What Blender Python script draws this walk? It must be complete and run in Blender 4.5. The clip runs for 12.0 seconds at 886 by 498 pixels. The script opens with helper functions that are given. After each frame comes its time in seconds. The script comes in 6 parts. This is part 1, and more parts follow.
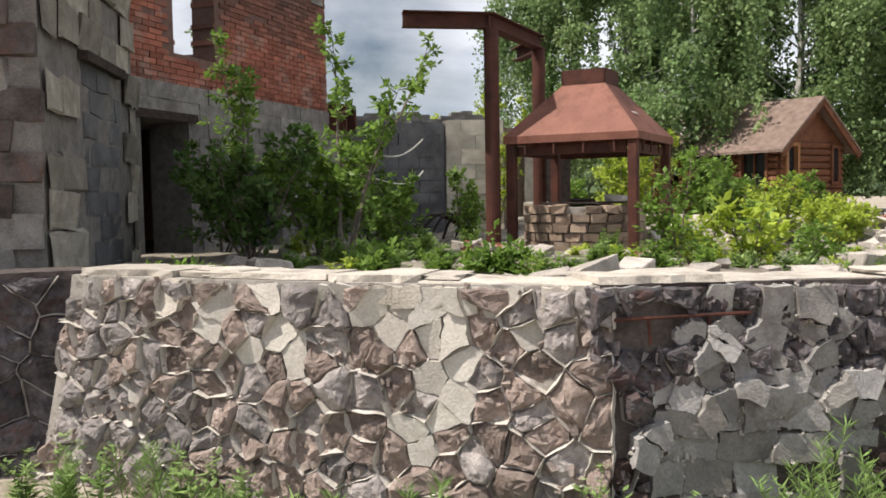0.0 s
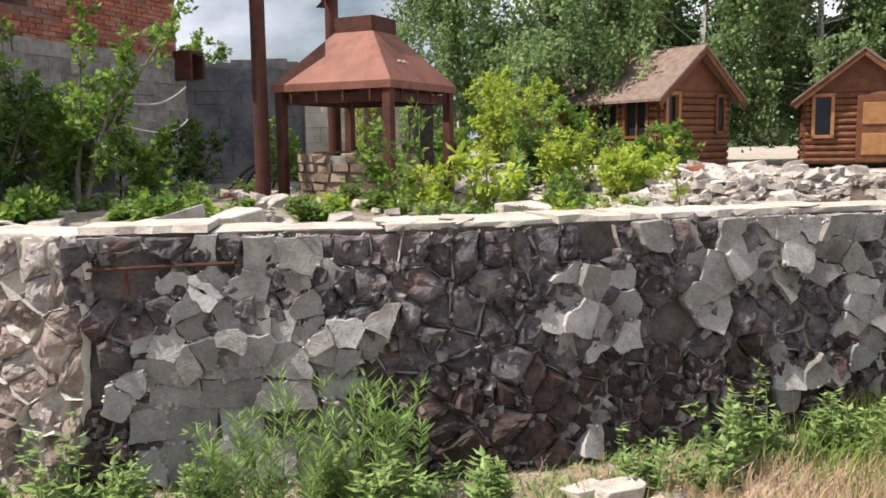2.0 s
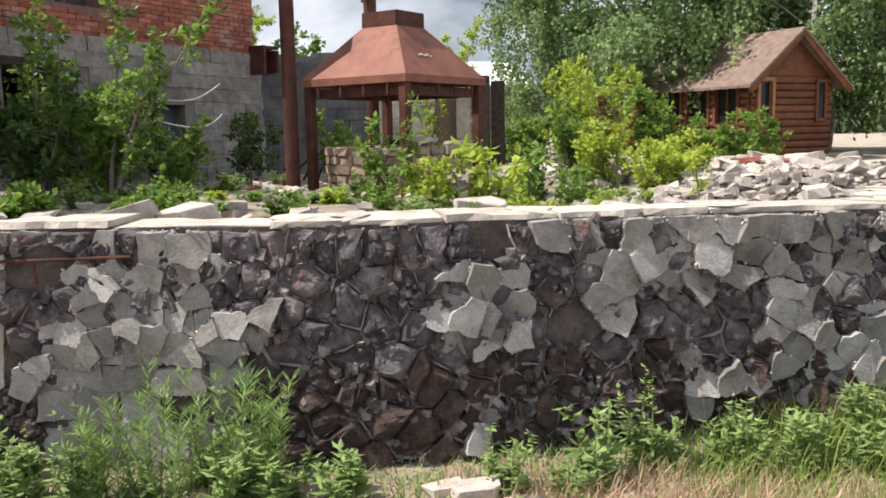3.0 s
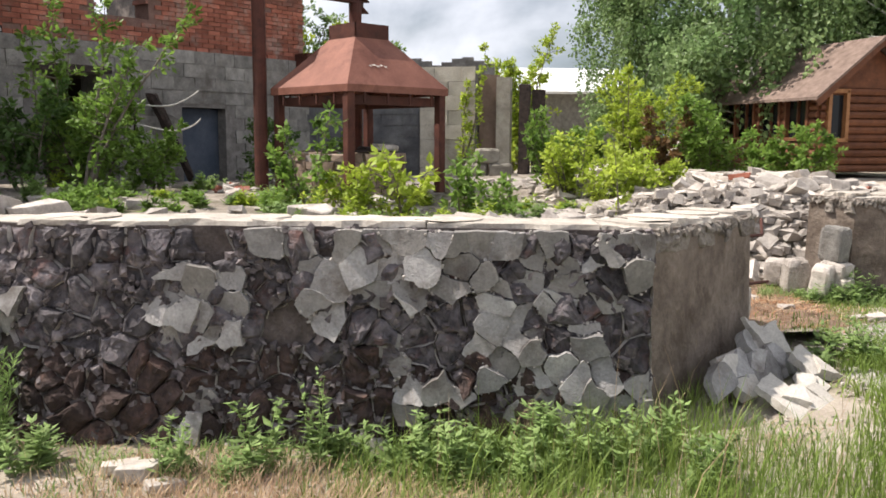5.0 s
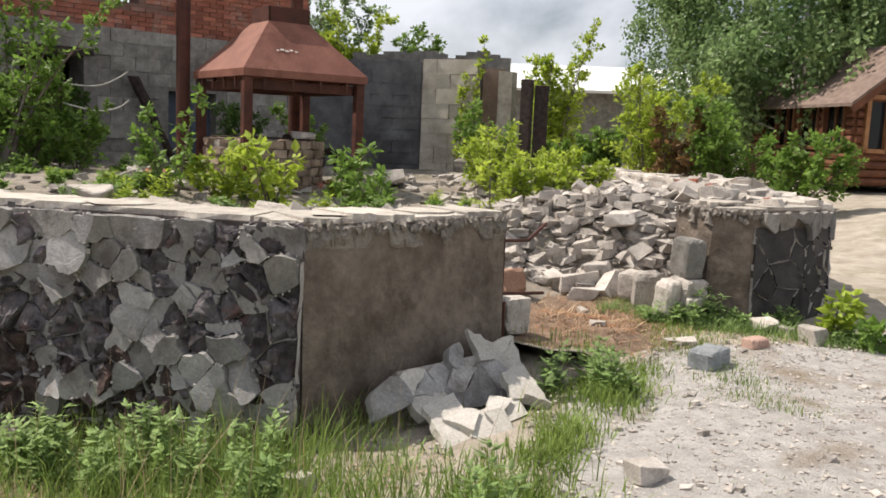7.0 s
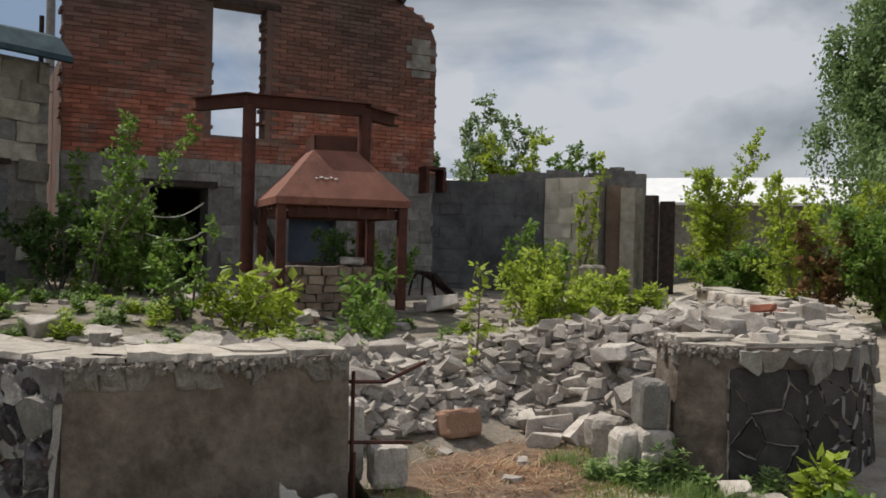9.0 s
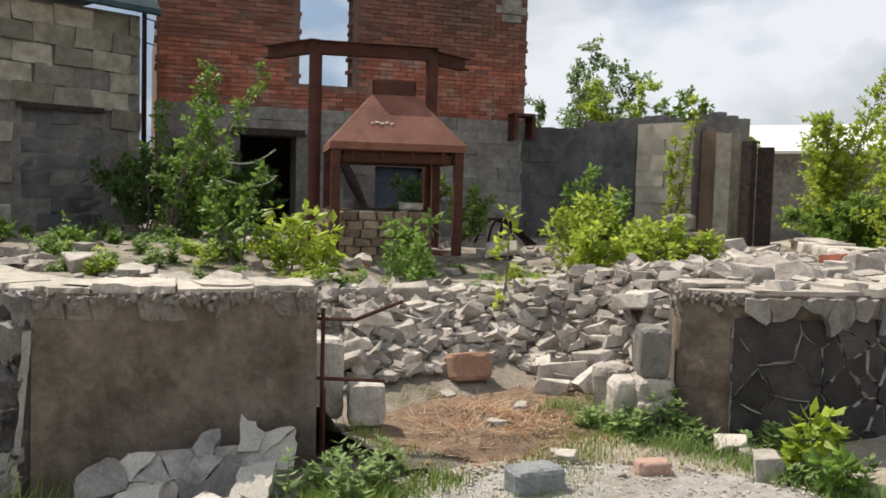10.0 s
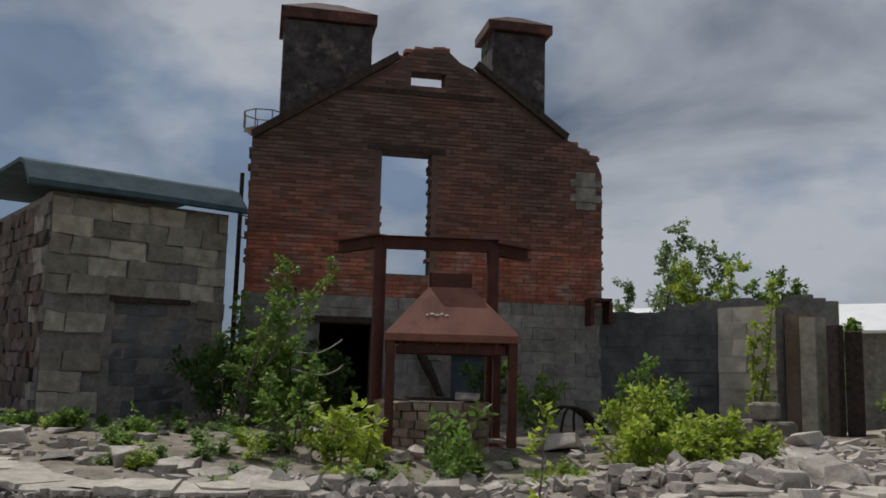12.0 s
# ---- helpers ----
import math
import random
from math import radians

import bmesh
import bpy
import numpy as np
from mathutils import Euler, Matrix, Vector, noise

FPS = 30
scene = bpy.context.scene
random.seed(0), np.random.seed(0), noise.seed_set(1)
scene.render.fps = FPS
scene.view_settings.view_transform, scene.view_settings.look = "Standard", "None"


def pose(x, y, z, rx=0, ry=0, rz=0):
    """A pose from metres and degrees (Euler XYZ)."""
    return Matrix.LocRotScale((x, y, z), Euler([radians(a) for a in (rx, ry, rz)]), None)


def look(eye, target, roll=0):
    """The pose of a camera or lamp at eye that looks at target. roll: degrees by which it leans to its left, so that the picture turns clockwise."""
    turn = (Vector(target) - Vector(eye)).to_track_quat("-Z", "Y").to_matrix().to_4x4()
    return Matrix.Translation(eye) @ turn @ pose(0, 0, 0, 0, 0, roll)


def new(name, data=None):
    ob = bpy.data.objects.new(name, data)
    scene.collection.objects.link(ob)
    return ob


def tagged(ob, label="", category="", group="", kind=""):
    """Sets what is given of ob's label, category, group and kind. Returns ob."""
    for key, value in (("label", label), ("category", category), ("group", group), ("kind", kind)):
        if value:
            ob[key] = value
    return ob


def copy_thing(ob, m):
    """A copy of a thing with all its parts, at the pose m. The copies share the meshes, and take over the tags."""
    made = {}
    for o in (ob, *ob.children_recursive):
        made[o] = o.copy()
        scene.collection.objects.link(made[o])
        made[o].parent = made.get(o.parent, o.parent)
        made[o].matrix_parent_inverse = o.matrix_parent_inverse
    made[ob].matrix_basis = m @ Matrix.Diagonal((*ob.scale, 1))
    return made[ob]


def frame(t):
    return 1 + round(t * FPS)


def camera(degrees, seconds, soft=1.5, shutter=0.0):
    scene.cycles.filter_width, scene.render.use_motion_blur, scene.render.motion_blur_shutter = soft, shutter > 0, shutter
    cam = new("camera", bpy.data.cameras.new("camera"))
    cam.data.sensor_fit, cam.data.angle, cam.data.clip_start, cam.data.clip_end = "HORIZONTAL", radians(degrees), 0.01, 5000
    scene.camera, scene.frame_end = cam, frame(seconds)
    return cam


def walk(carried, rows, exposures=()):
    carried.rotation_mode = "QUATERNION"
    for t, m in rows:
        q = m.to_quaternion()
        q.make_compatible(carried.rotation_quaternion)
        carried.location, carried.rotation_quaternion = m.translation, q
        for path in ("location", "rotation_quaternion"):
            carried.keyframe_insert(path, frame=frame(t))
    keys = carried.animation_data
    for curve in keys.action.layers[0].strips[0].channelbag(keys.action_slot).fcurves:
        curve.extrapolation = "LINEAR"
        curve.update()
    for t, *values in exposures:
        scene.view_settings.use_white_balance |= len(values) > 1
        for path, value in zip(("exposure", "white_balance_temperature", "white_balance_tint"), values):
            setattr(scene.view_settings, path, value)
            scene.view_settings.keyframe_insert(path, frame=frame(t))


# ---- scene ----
cam = camera(54.1, 12.0, soft=1.7)
METRES, EYE = 12.4, 1.5
ROWS = [
    (0.0, 0.0, 0.0, 0.0, -0.06, -3.46, 0.96),
    (0.5, 0.0404, 0.0117, -0.0017, 0.87, -3.07, 1.11),
    (1.0, 0.0875, 0.0094, -0.0043, 0.79, -4.09, 0.9),
    (1.5, 0.1378, 0.0022, -0.0053, -2.06, -6.31, 0.68),
    (2.0, 0.1894, -0.0039, -0.0017, -1.13, -6.89, 0.75),
    (2.5, 0.2397, -0.0089, -0.0011, 4.08, -7.53, 1.06),
    (3.0, 0.289, -0.0034, 0.0018, 7.7, -7.6, 1.06),
    (3.5, 0.3396, -0.0079, 0.0023, 9.53, -7.44, 0.4),
    (5.5, 0.5217, 0.0349, 0.0054, 22.53, -7.27, -0.36),
    (6.0, 0.5638, 0.0557, 0.0051, 25.93, -7.26, -0.75),
    (6.5, 0.6055, 0.0891, 0.0032, 25.07, -7.19, -2.28),
    (8.5, 0.7421, 0.2244, 0.0068, 37.39, -7.72, -0.69),
    (9.0, 0.7652, 0.258, 0.0134, 41.91, -0.31, -1.38),
    (9.5, 0.7912, 0.287, 0.0092, 47.91, 0.82, -1.43),
    (10.0, 0.8087, 0.314, 0.0089, 50.76, -3.68, -1.57),
    (10.5, 0.8248, 0.335, 0.0101, 51.62, -4.75, -1.49),
    (11.0, 0.8427, 0.3475, 0.0116, 54.94, -5.87, -1.61),
    (11.5, 0.8453, 0.3515, 0.0161, 57.16, -3.05, -1.38),
    (12.0, 0.845, 0.3496, 0.0214, 58.0, 7.84, -1.48),
]
# the film darkens as more sky comes into view
EXPO = [(0.0, 0.32, 6750, 12), (1.0, 0.44, 6720, 13), (3.7, 0.56, 6720, 14), (6.0, 0.52, 6740, 14), (6.7, 0.3, 6780, 13), (8.5, 0.18, 6800, 12), (9.0, -0.42, 6700, 10), (9.5, 0.03, 6700, 10), (10.0, 0.15, 6850, 10), (11.2, 0.13, 6850, 10), (11.5, -0.2, 6650, 10), (12.0, -0.86, 6450, 10)]
walk(cam, [(t, pose(METRES * x, METRES * y, EYE + METRES * z, 90 + pitch, roll, yaw)) for t, x, y, z, yaw, pitch, roll in ROWS], EXPO)

# ---- light: high summer sun from beyond the left building, broken cloud ----
SUN_DIR = Vector((-0.80, -0.14, 1.22)).normalized()
sun_data = bpy.data.lights.new("sun", "SUN")
sun_data.energy, sun_data.angle, sun_data.color = 5.0, radians(0.5), (1.0, 0.95, 0.87)
sun = new("sun", sun_data)
sun.matrix_world = look(SUN_DIR * 40, (0, 0, 0))


def make_world():
    w = bpy.data.worlds.new("sky")
    scene.world = w
    w.use_nodes = True
    nt = w.node_tree
    nt.nodes.clear()
    N, L = nt.nodes.new, nt.links.new
    out, bg = N("ShaderNodeOutputWorld"), N("ShaderNodeBackground")
    sky = N("ShaderNodeTexSky")
    sky.sky_type, sky.sun_disc = "NISHITA", False
    sky.sun_elevation = math.asin(SUN_DIR.z)
    sky.sun_rotation = math.atan2(SUN_DIR.x, SUN_DIR.y)
    tc, mp = N("ShaderNodeTexCoord"), N("ShaderNodeMapping")
    mp.inputs["Scale"].default_value = (1.0, 1.0, 1.9)
    mp.inputs["Location"].default_value = (0.62, 0.1, 0.38)
    L(tc.outputs["Generated"], mp.inputs[0])
    n1 = N("ShaderNodeTexNoise")
    n1.inputs["Scale"].default_value, n1.inputs["Detail"].default_value, n1.inputs["Roughness"].default_value = 2.3, 7.0, 0.52
    n1.inputs["Distortion"].default_value = 0.3
    L(mp.outputs[0], n1.inputs["Vector"])
    cover = N("ShaderNodeValToRGB")
    cover.color_ramp.elements[0].position, cover.color_ramp.elements[1].position = 0.34, 0.56
    L(n1.outputs["Fac"], cover.inputs[0])
    n2 = N("ShaderNodeTexNoise")
    n2.inputs["Scale"].default_value, n2.inputs["Detail"].default_value = 4.2, 8.0
    L(mp.outputs[0], n2.inputs["Vector"])
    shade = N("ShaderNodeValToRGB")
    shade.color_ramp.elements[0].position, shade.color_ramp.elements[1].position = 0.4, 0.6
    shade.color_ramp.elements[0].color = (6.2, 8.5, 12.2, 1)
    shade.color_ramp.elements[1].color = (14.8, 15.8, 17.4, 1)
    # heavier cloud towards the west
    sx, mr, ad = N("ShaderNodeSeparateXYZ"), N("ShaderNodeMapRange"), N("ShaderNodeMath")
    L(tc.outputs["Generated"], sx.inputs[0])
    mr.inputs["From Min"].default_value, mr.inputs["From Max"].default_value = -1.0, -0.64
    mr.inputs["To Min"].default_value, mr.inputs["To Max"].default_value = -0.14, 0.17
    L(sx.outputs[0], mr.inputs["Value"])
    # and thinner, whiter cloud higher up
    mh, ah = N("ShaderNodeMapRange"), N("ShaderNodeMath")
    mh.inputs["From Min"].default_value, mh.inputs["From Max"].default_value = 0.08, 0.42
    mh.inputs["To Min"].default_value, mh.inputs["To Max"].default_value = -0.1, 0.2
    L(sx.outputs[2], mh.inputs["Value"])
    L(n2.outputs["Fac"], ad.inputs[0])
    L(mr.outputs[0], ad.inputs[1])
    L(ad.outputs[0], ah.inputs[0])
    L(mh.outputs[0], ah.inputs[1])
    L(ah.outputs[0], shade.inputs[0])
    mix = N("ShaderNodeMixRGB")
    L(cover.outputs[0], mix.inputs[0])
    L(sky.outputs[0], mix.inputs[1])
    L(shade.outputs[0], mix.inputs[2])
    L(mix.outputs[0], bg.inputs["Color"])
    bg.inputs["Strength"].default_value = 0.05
    L(bg.outputs[0], out.inputs[0])


make_world()

# ---- materials ----
def mat(name, c1, c2, rough=0.85, scale=6.0, bump=0.3, fine=60.0, metal=0.0, rand=0.0, c3=None, stain=0.0, stain_scale=1.2, island=False, thin=0.0, soot=None):
    """A surface with two scales of colour variation, fine relief, an optional stain colour and a shift from piece to piece."""
    m = bpy.data.materials.new(name)
    m.use_nodes = True
    nt = m.node_tree
    N, L = nt.nodes.new, nt.links.new
    b = nt.nodes["Principled BSDF"]
    tc = N("ShaderNodeTexCoord")
    geo = N("ShaderNodeNewGeometry")
    src = geo.outputs["Position"]
    n1 = N("ShaderNodeTexNoise")
    n1.inputs["Scale"].default_value, n1.inputs["Detail"].default_value, n1.inputs["Roughness"].default_value = scale, 6.0, 0.62
    L(src, n1.inputs["Vector"])
    ramp = N("ShaderNodeValToRGB")
    ramp.color_ramp.elements[0].position, ramp.color_ramp.elements[1].position = 0.32, 0.68
    ramp.color_ramp.elements[0].color, ramp.color_ramp.elements[1].color = (*c1, 1), (*c2, 1)
    L(n1.outputs["Fac"], ramp.inputs[0])
    col = ramp.outputs[0]
    if c3:
        n3 = N("ShaderNodeTexNoise")
        n3.inputs["Scale"].default_value, n3.inputs["Detail"].default_value, n3.inputs["Roughness"].default_value = stain_scale, 8.0, 0.68
        L(src, n3.inputs["Vector"])
        r3 = N("ShaderNodeValToRGB")
        r3.color_ramp.elements[0].position, r3.color_ramp.elements[1].position = 0.60 - 0.25 * stain, 0.74 - 0.2 * stain
        L(n3.outputs["Fac"], r3.inputs[0])
        mx = N("ShaderNodeMixRGB")
        mx.inputs[2].default_value = (*c3, 1)
        L(r3.outputs[0], mx.inputs[0])
        L(col, mx.inputs[1])
        col = mx.outputs[0]
    if soot:
        # smoke staining that climbs the wall in ragged tongues
        sp, mz, ns, ml, mxs = N("ShaderNodeSeparateXYZ"), N("ShaderNodeMapRange"), N("ShaderNodeTexNoise"), N("ShaderNodeMath"), N("ShaderNodeMixRGB")
        L(src, sp.inputs[0])
        L(sp.outputs[2], mz.inputs["Value"])
        mz.inputs["From Min"].default_value, mz.inputs["From Max"].default_value = soot[0], soot[1]
        mz.inputs["To Min"].default_value, mz.inputs["To Max"].default_value = -0.25, 0.42
        ns.inputs["Scale"].default_value, ns.inputs["Detail"].default_value = 0.9, 6.0
        L(src, ns.inputs["Vector"])
        ml.use_clamp = True
        L(mz.outputs[0], ml.inputs[0])
        L(ns.outputs["Fac"], ml.inputs[1])
        mxs.inputs[2].default_value = (0.105, 0.07, 0.06, 1)
        L(ml.outputs[0], mxs.inputs[0])
        L(col, mxs.inputs[1])
        col = mxs.outputs[0]
    if rand:
        inf = N("ShaderNodeObjectInfo")
        mr = N("ShaderNodeMapRange")
        mr.inputs["To Min"].default_value, mr.inputs["To Max"].default_value = 1 - rand, 1 + rand
        L(geo.outputs["Random Per Island"] if island else inf.outputs["Random"], mr.inputs["Value"])
        hs = N("ShaderNodeHueSaturation")
        L(mr.outputs[0], hs.inputs["Value"])
        L(col, hs.inputs["Color"])
        col = hs.outputs[0]
    nf = N("ShaderNodeTexNoise")
    nf.inputs["Scale"].default_value, nf.inputs["Detail"].default_value, nf.inputs["Roughness"].default_value = fine, 6.0, 0.65
    L(src, nf.inputs["Vector"])
    ov = N("ShaderNodeMixRGB")
    ov.blend_type = "OVERLAY"
    ov.inputs[0].default_value = 0.5
    L(col, ov.inputs[1])
    L(nf.outputs["Fac"], ov.inputs[2])
    col = ov.outputs[0]
    L(col, b.inputs["Base Color"])
    b.inputs["Roughness"].default_value, b.inputs["Metallic"].default_value = rough, metal
    b.inputs["Specular IOR Level"].default_value = 0.3
    if bump:
        ad = N("ShaderNodeMath")
        ad.operation = "ADD"
        L(nf.outputs["Fac"], ad.inputs[0])
        L(n1.outputs["Fac"], ad.inputs[1])
        bp = N("ShaderNodeBump")
        bp.inputs["Strength"].default_value, bp.inputs["Distance"].default_value = bump, 0.02
        L(ad.outputs[0], bp.inputs["Height"])
        L(bp.outputs[0], b.inputs["Normal"])
    if thin:
        tr = N("ShaderNodeBsdfTranslucent")
        L(col, tr.inputs["Color"])
        ms = N("ShaderNodeMixShader")
        ms.inputs[0].default_value = thin
        L(b.outputs[0], ms.inputs[1])
        L(tr.outputs[0], ms.inputs[2])
        L(ms.outputs[0], nt.nodes["Material Output"].inputs[0])
    return m


M_STONE = mat("brown_fieldstone", (0.18, 0.135, 0.115), (0.35, 0.285, 0.255), 0.9, 11, 1.0, 38, rand=0.35, c3=(0.16, 0.12, 0.105), stain=0.35, stain_scale=7)
M_GREYSTONE = mat("grey_fieldstone", (0.20, 0.18, 0.175), (0.37, 0.335, 0.32), 0.9, 11, 1.0, 38, rand=0.32, c3=(0.15, 0.13, 0.125), stain=0.35, stain_scale=7)
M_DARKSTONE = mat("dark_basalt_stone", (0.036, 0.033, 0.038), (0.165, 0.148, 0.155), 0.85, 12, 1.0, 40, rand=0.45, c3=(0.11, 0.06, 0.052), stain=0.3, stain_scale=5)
M_MORTAR = mat("pale_lime_mortar", (0.30, 0.275, 0.25), (0.46, 0.43, 0.39), 0.95, 12, 0.7, 80, c3=(0.2, 0.16, 0.14), stain=0.2, stain_scale=5)
M_DARKMORTAR = mat("dark_wall_core", (0.05, 0.04, 0.037), (0.15, 0.125, 0.115), 0.95, 7, 0.9, 50)
M_PLATE = mat("grey_cement_render", (0.225, 0.217, 0.212), (0.385, 0.372, 0.36), 0.92, 7, 0.6, 60, rand=0.28, c3=(0.17, 0.15, 0.135), stain=0.35, stain_scale=3)
M_PALE = mat("pale_sunbleached_render", (0.42, 0.39, 0.35), (0.56, 0.53, 0.48), 0.92, 6, 0.4, 70, rand=0.12)
M_PLASTER = mat("stained_cement_plaster", (0.138, 0.109, 0.088), (0.252, 0.207, 0.17), 0.95, 3.5, 1.0, 22, c3=(0.1, 0.077, 0.06), stain=0.5, stain_scale=2.6)
M_CAP = mat("bleached_concrete_cap", (0.36, 0.325, 0.28), (0.54, 0.495, 0.435), 0.93, 6, 0.5, 60, rand=0.12, c3=(0.27, 0.24, 0.21), stain=0.25, stain_scale=4)
M_RUBBLE = mat("broken_concrete", (0.35, 0.315, 0.28), (0.57, 0.52, 0.47), 0.93, 7, 0.6, 60, rand=0.22, c3=(0.27, 0.24, 0.21), stain=0.3, stain_scale=5)
M_BLOCK = mat("grey_cinder_block", (0.17, 0.163, 0.15), (0.32, 0.305, 0.28), 0.95, 6, 0.6, 60, rand=0.2, c3=(0.15, 0.135, 0.12), stain=0.3, stain_scale=2)
M_PALEBLOCK = mat("pale_aerated_block", (0.2, 0.182, 0.15), (0.37, 0.345, 0.29), 0.95, 5, 0.6, 60, rand=0.42, c3=(0.22, 0.2, 0.17), stain=0.3, stain_scale=2)
M_JOINT = mat("grey_block_mortar", (0.13, 0.12, 0.11), (0.24, 0.225, 0.21), 0.95, 8, 0.6, 60)
M_BRICK = mat("red_brick", (0.25, 0.085, 0.055), (0.40, 0.15, 0.10), 0.92, 4, 0.4, 60, rand=0.33, c3=(0.30, 0.22, 0.185), stain=0.35, stain_scale=2.4)
M_BRICK_I = mat("weathered_red_brick", (0.25, 0.085, 0.055), (0.39, 0.15, 0.10), 0.92, 4, 0.4, 60, rand=0.36, c3=(0.25, 0.15, 0.12), stain=0.3, stain_scale=3.4, island=True, soot=(3.4, 5.7))
M_BRICKJOINT = mat("brick_mortar", (0.17, 0.095, 0.075), (0.27, 0.165, 0.135), 0.95, 10, 0.4, 60, soot=(3.4, 5.9))
M_RUST = mat("rusted_steel", (0.05, 0.02, 0.016), (0.125, 0.045, 0.031), 0.72, 6, 0.35, 90, metal=0.15, c3=(0.05, 0.022, 0.018), stain=0.35, stain_scale=3)
M_HOOD = mat("red_brown_rusted_sheet", (0.165, 0.066, 0.047), (0.245, 0.105, 0.074), 0.68, 3, 0.12, 70, metal=0.1, c3=(0.13, 0.05, 0.035), stain=0.3, stain_scale=2.2)
M_CHAR = mat("charred_timber", (0.02, 0.016, 0.014), (0.07, 0.05, 0.042), 0.9, 12, 0.6, 60)
M_WOOD = mat("stained_log_cladding", (0.1, 0.038, 0.02), (0.19, 0.075, 0.036), 0.65, 5, 0.25, 60, rand=0.15)
M_WOODPALE = mat("varnished_window_timber", (0.26, 0.12, 0.05), (0.38, 0.19, 0.085), 0.55, 6, 0.2, 60)
M_SHINGLE = mat("brown_bitumen_shingle", (0.13, 0.092, 0.075), (0.24, 0.175, 0.145), 0.9, 6, 0.4, 70, rand=0.12)
M_GLASSDARK = mat("dark_window_glass", (0.012, 0.014, 0.016), (0.02, 0.022, 0.025), 0.12, 3, 0.0)
M_TEAL = mat("weathered_blue_green_sheet", (0.022, 0.048, 0.064), (0.06, 0.098, 0.115), 0.95, 3, 0.3, 50)
M_BLUE = mat("faded_blue_door", (0.045, 0.06, 0.085), (0.085, 0.10, 0.13), 0.8, 3, 0.2)
M_WHITE = mat("white_sheet_roof", (0.70, 0.72, 0.74), (0.82, 0.83, 0.84), 0.6, 2, 0.1)
M_SOIL = mat("dry_stony_soil", (0.27, 0.23, 0.185), (0.46, 0.41, 0.345), 0.97, 3, 0.8, 50, c3=(0.19, 0.17, 0.10), stain=0.35, stain_scale=1.1)
M_PATH = mat("crushed_stone_path", (0.33, 0.31, 0.29), (0.5, 0.475, 0.45), 0.97, 9, 0.9, 90, c3=(0.26, 0.21, 0.155), stain=0.3, stain_scale=1.5)
M_TERRACE = mat("rubbly_terrace_soil", (0.17, 0.145, 0.115), (0.34, 0.30, 0.255), 0.97, 5, 0.9, 50, c3=(0.11, 0.105, 0.06), stain=0.4, stain_scale=1.3)
M_BARK = mat("grey_bark", (0.10, 0.08, 0.06), (0.22, 0.19, 0.16), 0.9, 14, 0.4)
M_BIRCH = mat("white_birch_bark", (0.30, 0.29, 0.27), (0.62, 0.61, 0.58), 0.85, 7, 0.3, c3=(0.05, 0.045, 0.04), stain=0.4, stain_scale=6)
M_LEAF = mat("green_leaves", (0.11, 0.20, 0.033), (0.22, 0.345, 0.07), 0.5, 2.5, 0.0, rand=0.35, island=True, thin=0.45)
M_LEAFDARK = mat("deep_green_leaves", (0.05, 0.105, 0.024), (0.11, 0.19, 0.045), 0.5, 2.5, 0.0, rand=0.35, island=True, thin=0.38)
M_LEAFLIME = mat("yellow_green_leaves", (0.27, 0.37, 0.04), (0.46, 0.55, 0.085), 0.5, 2.5, 0.0, rand=0.25, island=True, thin=0.5)
M_LEAFBIRCH = mat("birch_foliage", (0.12, 0.205, 0.075), (0.26, 0.36, 0.15), 0.45, 0.6, 0.0, rand=0.4, island=True, thin=0.42)
M_LEAFRED = mat("reddish_dry_leaves", (0.16, 0.09, 0.04), (0.26, 0.16, 0.07), 0.6, 2.5, 0.0, rand=0.3, island=True, thin=0.35)
M_WEED = mat("weed_leaves", (0.15, 0.235, 0.07), (0.28, 0.39, 0.14), 0.6, 2.5, 0.0, rand=0.35, island=True, thin=0.35)
M_GRASS = mat("green_grass", (0.13, 0.20, 0.04), (0.26, 0.35, 0.085), 0.6, 2, 0.0, rand=0.35, island=True, thin=0.35)
M_STRAW = mat("dry_straw", (0.40, 0.28, 0.17), (0.58, 0.44, 0.29), 0.75, 2, 0.0, rand=0.25, island=True, thin=0.25)
M_RUSTSTRAW = mat("reddish_dry_litter", (0.21, 0.095, 0.045), (0.37, 0.20, 0.105), 0.85, 3, 0.0, rand=0.3, island=True)
M_FAR = mat("distant_woods", (0.05, 0.085, 0.04), (0.095, 0.135, 0.06), 0.9, 0.8, 0.3)
M_WIRE = mat("thin_grey_wire", (0.2, 0.19, 0.18), (0.32, 0.31, 0.3), 0.6, 4, 0.0, metal=0.5)
M_RUBBLE_I = mat("heaped_broken_concrete", (0.34, 0.305, 0.27), (0.57, 0.52, 0.47), 0.93, 7, 0.6, 60, rand=0.25, c3=(0.26, 0.22, 0.19), stain=0.3, stain_scale=5, island=True)
M_STONE_I = mat("brown_stone_chips", (0.19, 0.15, 0.13), (0.36, 0.305, 0.275), 0.9, 11, 0.8, 38, rand=0.35, c3=(0.16, 0.12, 0.105), stain=0.35, stain_scale=7, island=True)
M_DARKSTONE_I = mat("dark_stone_chips", (0.045, 0.038, 0.04), (0.22, 0.19, 0.19), 0.85, 12, 0.8, 40, rand=0.45, island=True)
M_BROWNDARK = mat("dark_brown_stone", (0.028, 0.02, 0.019), (0.10, 0.068, 0.06), 0.85, 12, 1.0, 40, rand=0.4, c3=(0.13, 0.075, 0.06), stain=0.3, stain_scale=5)
